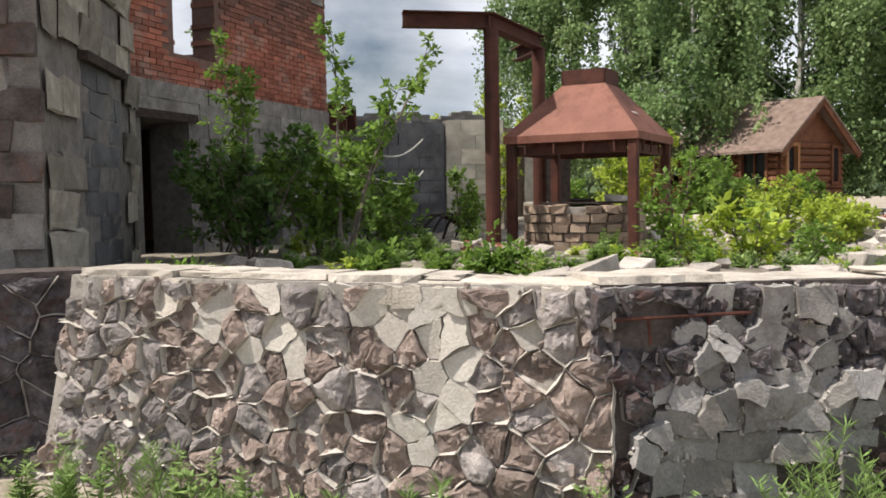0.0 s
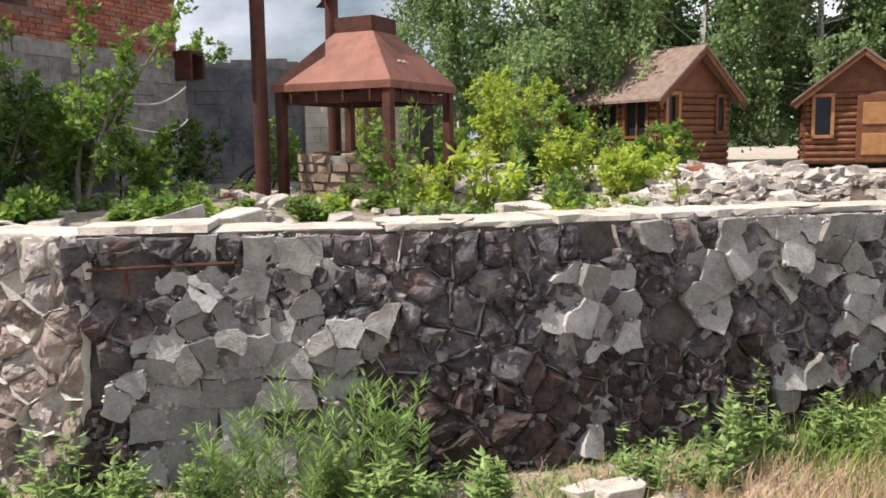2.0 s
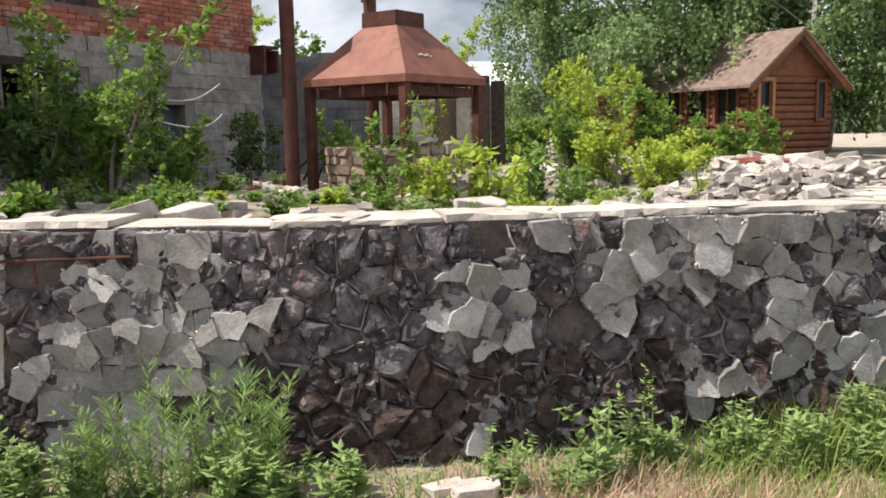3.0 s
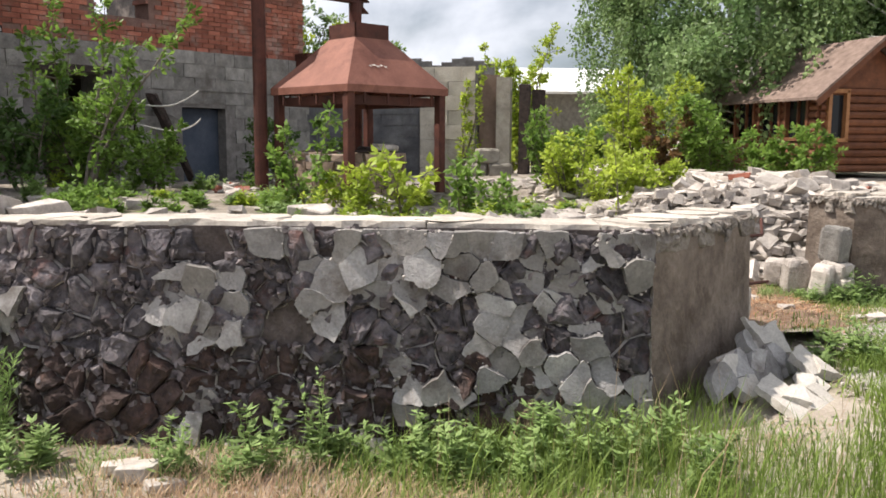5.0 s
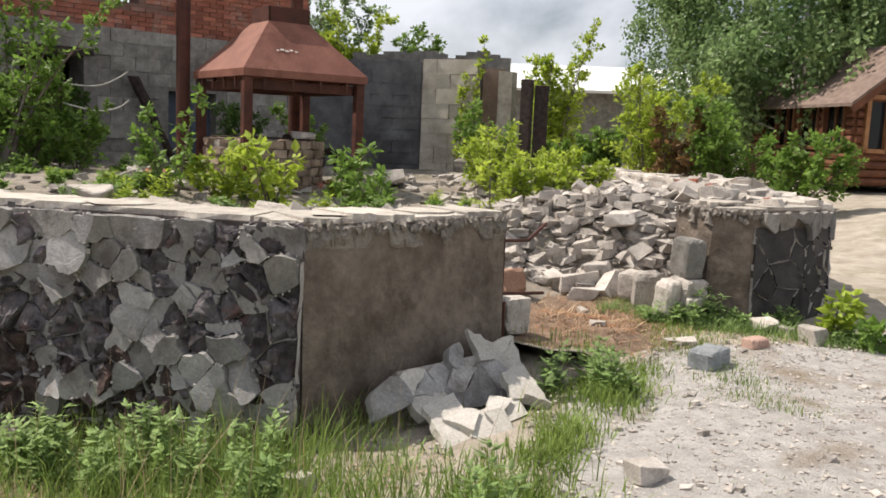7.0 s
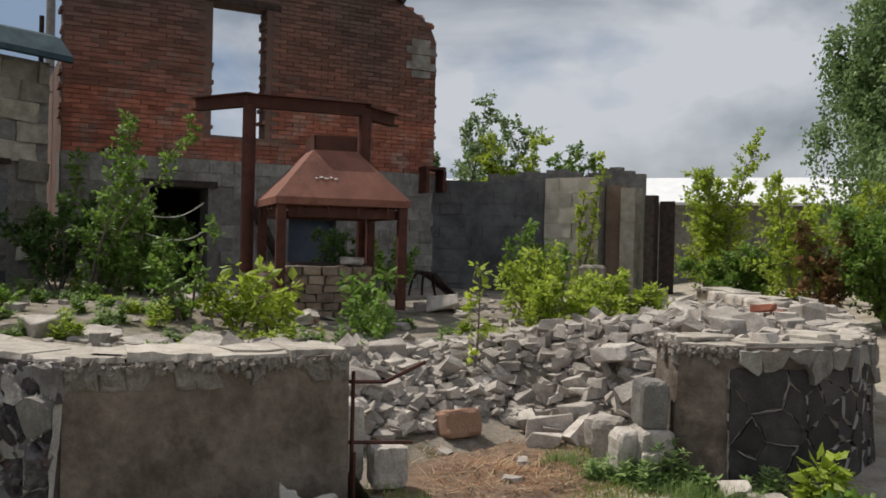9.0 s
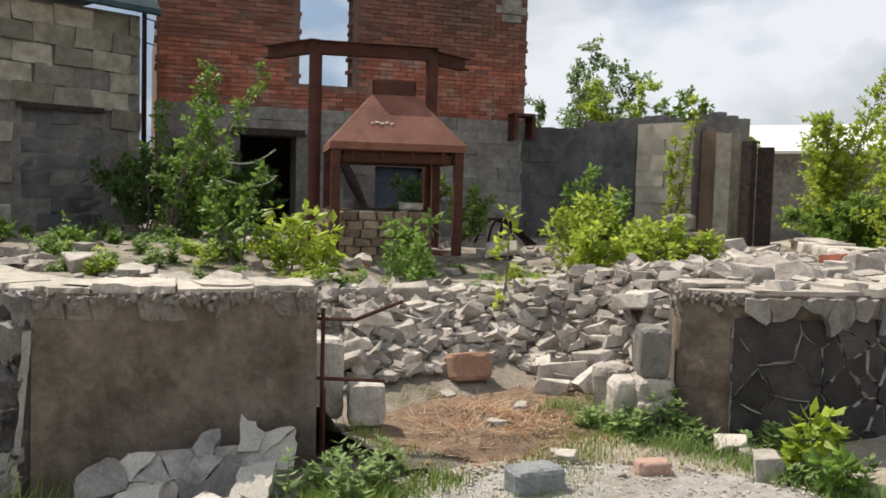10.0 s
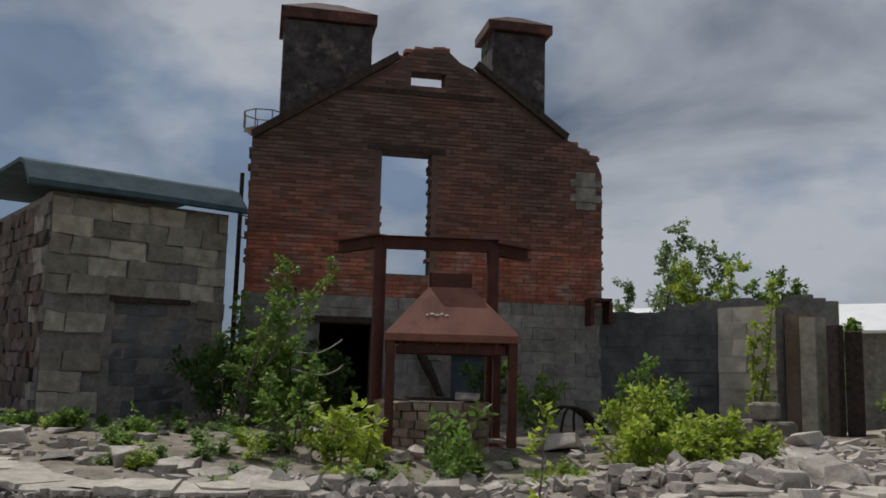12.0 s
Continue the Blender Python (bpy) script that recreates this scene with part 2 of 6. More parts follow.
M_PLATEDARK = mat("darker_cement_render", (0.17, 0.16, 0.15), (0.30, 0.285, 0.265), 0.92, 7, 0.5, 60, rand=0.2, c3=(0.12, 0.105, 0.095), stain=0.35, stain_scale=3)
M_CHALK = mat("faded_chalk", (0.5, 0.45, 0.4), (0.65, 0.6, 0.55), 0.9, 8, 0.0)
M_SEAM = mat("pale_mortar_seam", (0.44, 0.405, 0.36), (0.62, 0.58, 0.53), 0.95, 12, 0.5, 80)
M_SEAMGREY = mat("grey_mortar_seam", (0.32, 0.295, 0.27), (0.5, 0.47, 0.44), 0.95, 12, 0.5, 80)
M_BLACKSTONE = mat("near_black_stone", (0.022, 0.021, 0.022), (0.06, 0.055, 0.053), 0.8, 5, 0.4, 60, rand=0.3)
M_PLASTERLIGHT = mat("crumbling_plaster", (0.185, 0.16, 0.138), (0.31, 0.28, 0.245), 0.95, 8, 0.8, 60)
M_CREAM = mat("cream_aerated_block", (0.42, 0.38, 0.31), (0.56, 0.52, 0.44), 0.95, 4, 0.4, 60, rand=0.1, c3=(0.3, 0.25, 0.2), stain=0.25, stain_scale=1.6)

# ---- mesh tools ----
rng = random.Random(7)


class Geo:
    """Collects vertices and faces for one mesh."""

    def __init__(self):
        self.v, self.f = [], []

    def add(self, verts, faces):
        n = len(self.v)
        self.v.extend(tuple(p) for p in verts)
        self.f.extend(tuple(i + n for i in face) for face in faces)

    def box(self, c, s, m=None, jit=0.0, r=rng):
        vs = []
        for x, y, z in ((-1, -1, -1), (1, -1, -1), (1, 1, -1), (-1, 1, -1), (-1, -1, 1), (1, -1, 1), (1, 1, 1), (-1, 1, 1)):
            p = Vector((x * s[0] / 2 + r.uniform(-jit, jit), y * s[1] / 2 + r.uniform(-jit, jit), z * s[2] / 2 + r.uniform(-jit, jit)))
            vs.append((m @ p if m else p) + Vector(c))
        self.add(vs, [(0, 3, 2, 1), (4, 5, 6, 7), (0, 1, 5, 4), (1, 2, 6, 5), (2, 3, 7, 6), (3, 0, 4, 7)])

    def cyl(self, a, b, r0, r1=None, n=10, cap=True):
        a, b = Vector(a), Vector(b)
        r1 = r0 if r1 is None else r1
        q = (b - a).to_track_quat("Z", "Y")
        ring = [Vector((math.cos(2 * math.pi * i / n), math.sin(2 * math.pi * i / n), 0)) for i in range(n)]
        vs = [a + q @ (p * r0) for p in ring] + [b + q @ (p * r1) for p in ring]
        fs = [(i, (i + 1) % n, n + (i + 1) % n, n + i) for i in range(n)]
        if cap:
            fs += [tuple(range(n - 1, -1, -1)), tuple(range(n, 2 * n))]
        self.add(vs, fs)

    def prism(self, pts, lo, hi):
        """An upright prism on a plan outline."""
        n = len(pts)
        vs = [(x, y, lo) for x, y in pts] + [(x, y, hi) for x, y in pts]
        self.add(vs, [tuple(range(n - 1, -1, -1)), tuple(range(n, 2 * n))] + [(i, (i + 1) % n, n + (i + 1) % n, n + i) for i in range(n)])

    def leaf(self, p, way, up, length, width):
        side = way.cross(up)
        if side.length < 1e-4:
            side = way.orthogonal()
        side.normalize()
        nrm = side.cross(way)
        mid = p + way * (length * 0.45)
        self.add([p, mid + side * (width / 2) - nrm * width * 0.12, p + way * length, mid - side * (width / 2) - nrm * width * 0.12],
                 [(0, 1, 2), (0, 2, 3)])

    def make(self, name, material, parent=None, label=""):
        me = bpy.data.meshes.new(name)
        me.from_pydata(self.v, [], self.f)
        me.update()
        me.materials.append(material)
        ob = new(name, me)
        if parent:
            ob.parent = parent
        if label:
            ob["label"] = label
        return ob


def part(name, bm, material, parent, label=""):
    me = bpy.data.meshes.new(name)
    bm.to_mesh(me)
    bm.free()
    me.materials.append(material)
    ob = new(name, me)
    ob.parent = parent
    if label:
        ob["label"] = label
    return ob


def bevelled(name, size, m, material, parent, label="", bevel=0.01, jit=0.0):
    bm = bmesh.new()
    bmesh.ops.create_cube(bm, size=1, matrix=Matrix.Diagonal((*size, 1)))
    for v in bm.verts:
        v.co += Vector((rng.uniform(-jit, jit), rng.uniform(-jit, jit), rng.uniform(-jit, jit)))
    bmesh.ops.bevel(bm, geom=bm.edges[:], offset=bevel, segments=1, affect="EDGES")
    bm.transform(m)
    return part(name, bm, material, parent, label)


def base(name, m, label, category, group="", kind=""):
    e = new(name)
    e.matrix_world = m
    e.empty_display_size = 0.1
    return tagged(e, label, category, group, kind)


def smooth(a):
    a = min(1.0, max(0.0, a))
    return a * a * (3 - 2 * a)


def wob(x, y, s=1.0, seed=0.0):
    return noise.noise(Vector((x * s, y * s, seed)))


# ---- plan ----
FRONT = [(-2.2, 5.12), (-1.69, 4.85), (-0.52, 4.36), (0.58, 4.02), (0.72, 3.98), (1.25, 4.08), (2.3, 4.13), (2.75, 4.22), (3.5, 4.47), (4.15, 4.65), (5.2, 4.88), (5.55, 5.0)]
RETURN = [(5.55, 5.0), (5.72, 5.3), (5.92, 5.78), (6.08, 6.28)]
RIGHT = [(6.62, 8.62), (6.95, 8.27), (7.2, 8.32), (7.55, 8.72), (7.72, 9.15), (7.68, 9.7), (7.4, 10.6), (6.9, 11.9), (6.1, 13.3), (5.0, 14.8), (3.7, 16.2)]
PLINTH = [(-5.2, 4.22), (-2.28, 5.46)]
TOP = 1.1


def ground_z(x, y):
    z = -0.14 + 0.36 * smooth((x + 0.5 * (y - 6.0) - 3.6) / 4.0)
    z += 0.55 * smooth((y - 9) / 9.0) * smooth((x - 5) / 3.0 + (y - 18) / 4)
    return z + 0.03 * wob(x, y, 0.9) + 0.012 * wob(x, y, 4.0)


def terrace_z(x, y):
    # falls to the path through the gap in the wall
    inside = (5.65 + 0.1 * (y - 6.3) - x) / 1.7
    across = smooth((y - 6.0) / 0.5) * (1 - smooth((y - 8.6) / 0.7)) if x > 3.2 else 0.0
    drop = (1 - smooth(inside)) * across
    z = 0.93 - 0.68 * drop
    z -= 0.25 * smooth((x - 6.55) / 0.5) * across
    # sunken ground behind the front wall
    z -= 0.28 * math.exp(-((x - 3.7) ** 2 / 2.2 + (y - 8.7) ** 2 / 3.4))
    z -= 0.12 * smooth((4.5 - x) / 6) * smooth((y - 9) / 2)
    z += 0.12 * math.exp(-((x - 6.0) ** 2 / 0.5 + (y - 9.3) ** 2 / 1.0)) + 0.1 * math.exp(-((x - 4.7) ** 2 / 0.6 + (y - 8.2) ** 2 / 0.9))
    return z + 0.035 * wob(x, y, 1.3) + 0.03 * wob(x, y, 3.7)


def grid_sheet(name, xs, ys, height, material, keep=None):
    idx, g = {}, Geo()
    for j, y in enumerate(ys):
        for i, x in enumerate(xs):
            idx[i, j] = len(g.v)
            g.v.append((x, y, height(x, y)))
    for j in range(len(ys) - 1):
        for i in range(len(xs) - 1):
            cx, cy = (xs[i] + xs[i + 1]) / 2, (ys[j] + ys[j + 1]) / 2
            if keep is None or keep(cx, cy):
                g.f.append((idx[i, j], idx[i + 1, j], idx[i + 1, j + 1], idx[i, j + 1]))
    ob = g.make(name, material)
    for p in ob.data.polygons:
        p.use_smooth = True
    return ob


def in_poly(x, y, poly):
    hit = False
    for (x0, y0), (x1, y1) in zip(poly, poly[1:] + poly[:1]):
        if (y0 > y) != (y1 > y) and x < (x1 - x0) * (y - y0) / (y1 - y0) + x0:
            hit = not hit
    return hit


def steps(a, b, d):
    n = int(round((b - a) / d))
    return [a + (b - a) * i / n for i in range(n + 1)]


far = [16, 20, 26, 34, 45, 65, 100, 180, 400, 1000, 2500]
xs = [-v for v in far[::-1]] + steps(-12, 14, 0.2) + far
ys = [-v for v in far[::-1]] + steps(-8, 12, 0.2) + far
tagged(grid_sheet("ground", xs, ys, ground_z, M_SOIL), "dry stony soil with thin grass before the ruined wall", "ground", kind="structure")


def shrink(pts, d):
    """Moves an open plan line to its left by d."""
    out = []
    for i, p in enumerate(pts):
        a, b = Vector(pts[max(0, i - 1)]), Vector(pts[min(len(pts) - 1, i + 1)])
        t = (b - a).normalized()
        out.append((p[0] - t.y * d, p[1] + t.x * d))
    return out


TERRACE = shrink(FRONT, 0.2) + shrink(RETURN, 0.2)[1:] + [(7.2, 6.6), (7.2, 8.3)] + shrink(RIGHT, 0.2) + [(2.3, 17.4), (-3, 16), (-12, 14), (-12, 6.3), (-4.6, 4.8), (-2.4, 5.7)]
tagged(grid_sheet("terrace_ground", steps(-12, 8, 0.12), steps(3.8, 18, 0.12), terrace_z, M_TERRACE, lambda x, y: in_poly(x, y, TERRACE)),
       "raised terrace of soil and broken mortar", "ground", kind="structure")


def path_sheet():
    """The trodden stony patch, an uneven round with a tail towards the walker."""
    g, rings, seg = Geo(), 14, 72
    c = Vector((8.65, 5.95))
    for k in range(rings + 1):
        for i in range(seg):
            a = 2 * math.pi * i / seg
            rad = 2.0 + 0.28 * noise.noise(Vector((math.cos(a) * 2, math.sin(a) * 2, 5))) + 0.12 * noise.noise(Vector((math.cos(a) * 7, math.sin(a) * 7, 2)))
            rad *= 1 + 1.1 * max(0.0, math.cos(a + 0.5)) ** 2
            p = c + Vector((math.cos(a), math.sin(a))) * rad * k / rings
            g.v.append((p.x, p.y, ground_z(p.x, p.y) + (0.016 if k < rings else 0.002)))
    for k in range(rings):
        for i in range(seg):
            j = (i + 1) % seg
            g.f.append((k * seg + i, (k + 1) * seg + i, (k + 1) * seg + j, k * seg + j))
    return g.make("path", M_PATH)


tagged(path_sheet(), "pale crushed stone path leading to the gap", "path", kind="structure")


# ---- retaining wall ----
class Line:
    """A plan line with arc length; at(s) gives place and outward normal."""

    def __init__(self, pts):
        self.p = [Vector(q) for q in pts]
        self.s = [0.0]
        for a, b in zip(self.p, self.p[1:]):
            self.s.append(self.s[-1] + (b - a).length)
        self.length = self.s[-1]

    def at(self, s):
        k = max(i for i in range(len(self.p) - 1) if self.s[i] <= max(s, 0) or i == 0)
        a, b = self.p[k], self.p[k + 1]
        u = (s - self.s[k]) / (self.s[k + 1] - self.s[k])
        t = (b - a).normalized()

        def nrm(i):
            d = (self.p[min(i + 1, len(self.p) - 1)] - self.p[max(i - 1, 0)]).normalized()
            return Vector((d.y, -d.x))
        n = (nrm(k) * (1 - u) + nrm(k + 1) * u).normalized()
        return a + (b - a) * u, n

    def place(self, s, z, out):
        p, n = self.at(s)
        return Vector((p.x + n.x * out, p.y + n.y * out, z))


def batter(z):
    return 0.10 * max(0.0, (0.95 - z))


def wall_core(name, line, thick, lo, hi, material, parent, lean=1.0, toe=0.0):
    g = Geo()
    n = int(line.length / 0.12)
    zs = steps(lo, hi, 0.12)
    for i in range(n + 1):
        s = line.length * i / n
        for z in zs:
            rough = 0.012 * noise.noise(Vector((s * 5, z * 5, 1))) if 0 < i < n else 0
            g.v.append(line.place(s - toe * (hi - z) * (i == 0), z, batter(z) * lean + rough))
        for z in zs:
            g.v.append(line.place(s - toe * (hi - z) * (i == 0), z, -thick))
    m = len(zs)
    for i in range(n):
        a, b = i * 2 * m, (i + 1) * 2 * m
        for j in range(m - 1):
            g.f.append((a + j, b + j, b + j + 1, a + j + 1))
            g.f.append((a + m + j, a + m + j + 1, b + m + j + 1, b + m + j))
        g.f.append((a + m - 1, b + m - 1, b + 2 * m - 1, a + 2 * m - 1))
    for a, flip in ((0, False), (n * 2 * m, True)):
        for j in range(m - 1):
            q = (a + j, a + j + 1, a + m + j + 1, a + m + j)
            g.f.append(q[::-1] if flip else q)
    return g.make(name, material, parent)


def clip(poly, px, py, nx, ny):
    out = []
    for (x0, y0), (x1, y1) in zip(poly, poly[1:] + poly[:1]):
        d0, d1 = (x0 - px) * nx + (y0 - py) * ny, (x1 - px) * nx + (y1 - py) * ny
        if d0 <= 0:
            out.append((x0, y0))
        if (d0 < 0) != (d1 < 0) and d0 != d1:
            u = d0 / (d0 - d1)
            out.append((x0 + (x1 - x0) * u, y0 + (y1 - y0) * u))
    return out


def cells(s0, s1, z0, z1, size, r, jitter=0.42, aspect=1.0):
    """Irregular polygons that fill a strip of wall, as rubble masonry does."""
    nx, nz = max(1, round((s1 - s0) / size)), max(1, round((z1 - z0) / size * aspect))
    pts = []
    for j in range(nz):
        for i in range(nx):
            if jitter > 0.3 and r.random() < 0.12:
                continue
            pts.append((s0 + (i + 0.5 + (0.25 if j % 2 else -0.25) + r.uniform(-jitter, jitter)) * (s1 - s0) / nx,
                        z0 + (j + 0.5 + r.uniform(-jitter, jitter)) * (z1 - z0) / nz))
    out = []
    for i, (x, y) in enumerate(pts):
        poly = [(s0, z0), (s1, z0), (s1, z1), (s0, z1)]
        for k, (a, b) in enumerate(pts):
            if k != i and abs(a - x) < 3 * size and abs(b - y) < 3 * size:
                poly = clip(poly, (x + a) / 2, (y + b) / 2, a - x, b - y)
                if len(poly) < 3:
                    break
        if len(poly) >= 3:
            out.append(poly)
    return out


def stone(name, line, poly, material, parent, gap, proud, r, lean=1.0, flat=False, tilt=0.2):
    """One piece of masonry: an outline set back into the joint, a rough raised face."""
    cx, cy = sum(p[0] for p in poly) / len(poly), sum(p[1] for p in poly) / len(poly)
    area = abs(sum(a[0] * b[1] - b[0] * a[1] for a, b in zip(poly, poly[1:] + poly[:1]))) / 2
    if area < 0.0018:
        return None
    # more corners along the sides, for a broken outline
    full = []
    step, jag = (0.04, 0.012) if flat else (0.045, 0.012)
    for a, b in zip(poly, poly[1:] + poly[:1]):
        ln = math.hypot(b[0] - a[0], b[1] - a[1])
        k = max(1, min(6, int(ln / step)))
        for q in range(k):
            j = jag if q else 0.004
            full.append((a[0] + (b[0] - a[0]) * q / k + r.uniform(-j, j), a[1] + (b[1] - a[1]) * q / k + r.uniform(-j, j)))
    n = len(full)
    rad = math.sqrt(area)
    if flat:
        t1, t2 = r.uniform(-tilt, tilt), r.uniform(-tilt, tilt)
        rings = ((1.0, False), (0.985, True))
        facets = [(proud, t1, t2)]
    else:
        rings = ((1.0, False), (0.94, True), (0.76, True), (0.54, True), (0.3, True))
        facets = [(proud * r.uniform(0.8, 1.4), r.uniform(-0.55, 0.55), r.uniform(-0.55, 0.55)) for _ in range(r.randint(3, 5))]

    def lift(X, Y):
        h = min(f + gx * (X - cx) + gy * (Y - cy) for f, gx, gy in facets)
        if not flat:
            h += 0.022 * noise.noise(Vector((X * 13, Y * 13, proud * 90))) + 0.012 * noise.noise(Vector((X * 33, Y * 33, 4))) + r.uniform(-0.005, 0.005)
        return max(h, 0.004)
    g = Geo()
    for scale, up in rings:
        k = scale * max(0.3, 1 - gap / rad)
        for x, y in full:
            X, Y = cx + (x - cx) * k, cy + (y - cy) * k
            h = lift(X, Y) if up else -0.025
            if up and not flat and scale > 0.9:
                h *= 0.72
            g.v.append(line.place(X, Y, batter(Y) * lean + h))
    g.v.append(line.place(cx, cy, batter(cy) * lean + lift(cx, cy)))
    top = len(rings) - 1
    for i in range(n):
        j = (i + 1) % n
        for q in range(top):
            g.f.append((q * n + i, q * n + j, (q + 1) * n + j, (q + 1) * n + i))
        g.f.append((top * n + i, top * n + j, (top + 1) * n))
    return g.make(name, material, parent)

# ---- brick house ----
HOUSE = pose(-3.35, 12.1, 0, 0, 0, math.degrees(math.atan2(0.94, 0.34)))
house = base("brick_house", HOUSE, "roofless red brick gable house on a grey block ground floor", "house")
GABLE = [(-2.87, 5.85), (-0.26, 7.5), (0.06, 7.77), (0.67, 7.83), (0.95, 7.59), (1.34, 7.42), (3.08, 6.27), (3.55, 6.03), (3.72, 5.85), (3.84, 5.6)]
WIN = (-0.5, 0.45, 3.46, 5.74)
VENT = (0.0, 0.66, 7.06, 7.34)


def gable_z(s):
    for (a, za), (b, zb) in zip(GABLE, GABLE[1:]):
        if a <= s <= b:
            return za + (zb - za) * (s - a) / (b - a)
    return GABLE[0][1] if s < GABLE[0][0] else GABLE[-1][1]


def wall_slab(g, s_breaks, lo, top, holes, y0, y1):
    """An upright wall in local x and z between y0 and y1, cut by rectangular holes."""
    ss = sorted(set(s_breaks) | {h[0] for h in holes} | {h[1] for h in holes})
    ss = [s for s in ss if s_breaks[0] <= s <= s_breaks[-1]]
    for a, b in zip(ss, ss[1:]):
        spans, z = [], lo
        for h in sorted((h for h in holes if h[0] <= (a + b) / 2 <= h[1]), key=lambda h: h[2]):
            if h[2] > z:
                spans.append((z, h[2], h[2]))
            z = h[3]
        spans.append((z, top(a + 1e-6), top(b - 1e-6)))
        for z0, za, zb in spans:
            g.add([(a, y0, z0), (b, y0, z0), (b, y1, z0), (a, y1, z0), (a, y0, za), (b, y0, zb), (b, y1, zb), (a, y1, za)],
                  [(0, 3, 2, 1), (4, 5, 6, 7), (0, 1, 5, 4), (1, 2, 6, 5), (2, 3, 7, 6), (3, 0, 4, 7)])


g = Geo()
wall_slab(g, [p[0] for p in GABLE], 3.0, gable_z, [WIN, VENT], 0.0, 0.38)
brick_wall = g.make("gable_wall", M_BRICKJOINT, house)
bm = bmesh.new()
bm.from_mesh(brick_wall.data)
bmesh.ops.remove_doubles(bm, verts=bm.verts[:], dist=0.001)
bm.to_mesh(brick_wall.data)
bm.free()
g = Geo()
DOOR = (-1.53, -0.57, -0.2, 2.52)
DOOR2 = (0.85, 1.75, -0.2, 2.06)
wall_slab(g, [-2.9, 3.86], 0.3, lambda s: 3.0, [DOOR, DOOR2], -0.25, 0.38)
block_wall = g.make("ground_floor_wall", M_JOINT, house)
g = Geo()
wall_slab(g, [-2.87, -2.5], 0.3, lambda s: 4.6, [], 0.4, 6.0)
wall_slab(g, [3.46, 3.84], 0.3, lambda s: 4.2, [], 0.4, 6.0)
wall_slab(g, [-2.87, 3.84], 0.3, lambda s: 3.2, [], 6.0, 6.35)
g.make("side_wall", M_BRICKJOINT, house)
# unseen ceiling, added so that the doorways stay black under the open top
g = Geo()
g.box((0.48, 3.2, 2.93), (5.9, 5.55, 0.14))
g.make("floor_slab", M_BLOCK, house, "unseen slab added to keep sky light out of the ground floor room")
g = Geo()
for k in range(8):
    a0 = radians(12 * k)
    for i in range(8):
        b, q = 2 * math.pi * i / 8, 0.085 * (1.12 if (i + k) % 3 else 0.9)
        g.v.append((0.15 + 0.75 * (1 - math.cos(a0)) + q * math.cos(b) * math.cos(a0), -0.42 - 0.05 * math.sin(a0) + q * math.sin(b), 0.75 + 1.5 * math.cos(a0) + q * math.cos(b) * math.sin(a0)))
    if k:
        g.f += [(8 * k - 8 + i, 8 * k - 8 + (i + 1) % 8, 8 * k + (i + 1) % 8, 8 * k + i) for i in range(8)]
g.f += [tuple(range(7, -1, -1)), tuple(range(56, 64))]
g.make("charred_arch", M_CHAR, house, "charred curved timber leaning on the block wall")
g = Geo()
g.box((-1.06, -0.2, 2.58), (1.25, 0.2, 0.11), jit=0.01)
g.make("lintel", M_CHAR, house, "charred timber lintel over the doorway")
g = Geo()
g.box((-0.04, 0.12, 5.8), (1.48, 0.3, 0.1), jit=0.01)
g.make("lintel", M_CHAR, house, "charred timber lintel over the window")
g = Geo()
g.box((0.1, 0.02, 6.9), (3.0, 0.14, 0.1), jit=0.012)
g.make("tie_beam", M_CHAR, house, "charred tie beam across the gable")
for a, b in (((-2.85, 5.85), (-0.26, 7.6)), ((1.28, 7.58), (3.1, 6.3))):
    g = Geo()
    d = Vector((b[0] - a[0], 0, b[1] - a[1]))
    m = Matrix.Rotation(-math.atan2(d.z, d.x), 3, "Y")
    g.box(((a[0] + b[0]) / 2, -0.02, (a[1] + b[1]) / 2), (d.length, 0.2, 0.13), m, 0.02)
    g.make("rafter", M_CHAR, house, "charred roof rafter lying on the gable")
g = Geo()
g.box((1.3, 0.0, 0.95), (0.9, 0.06, 2.2))
g.make("boarded_door", M_BLUE, house, "faded blue-grey boarded door")
g = Geo()
g.box((3.6, -0.42, 3.1), (0.42, 0.34, 0.06), jit=0.01)
g.box((3.42, -0.42, 2.86), (0.06, 0.34, 0.46), jit=0.01)
g.box((3.78, -0.42, 2.86), (0.06, 0.34, 0.4), jit=0.01)
g.make("beam_end", M_RUST, house, "rusted steel beam end sticking out of the corner")


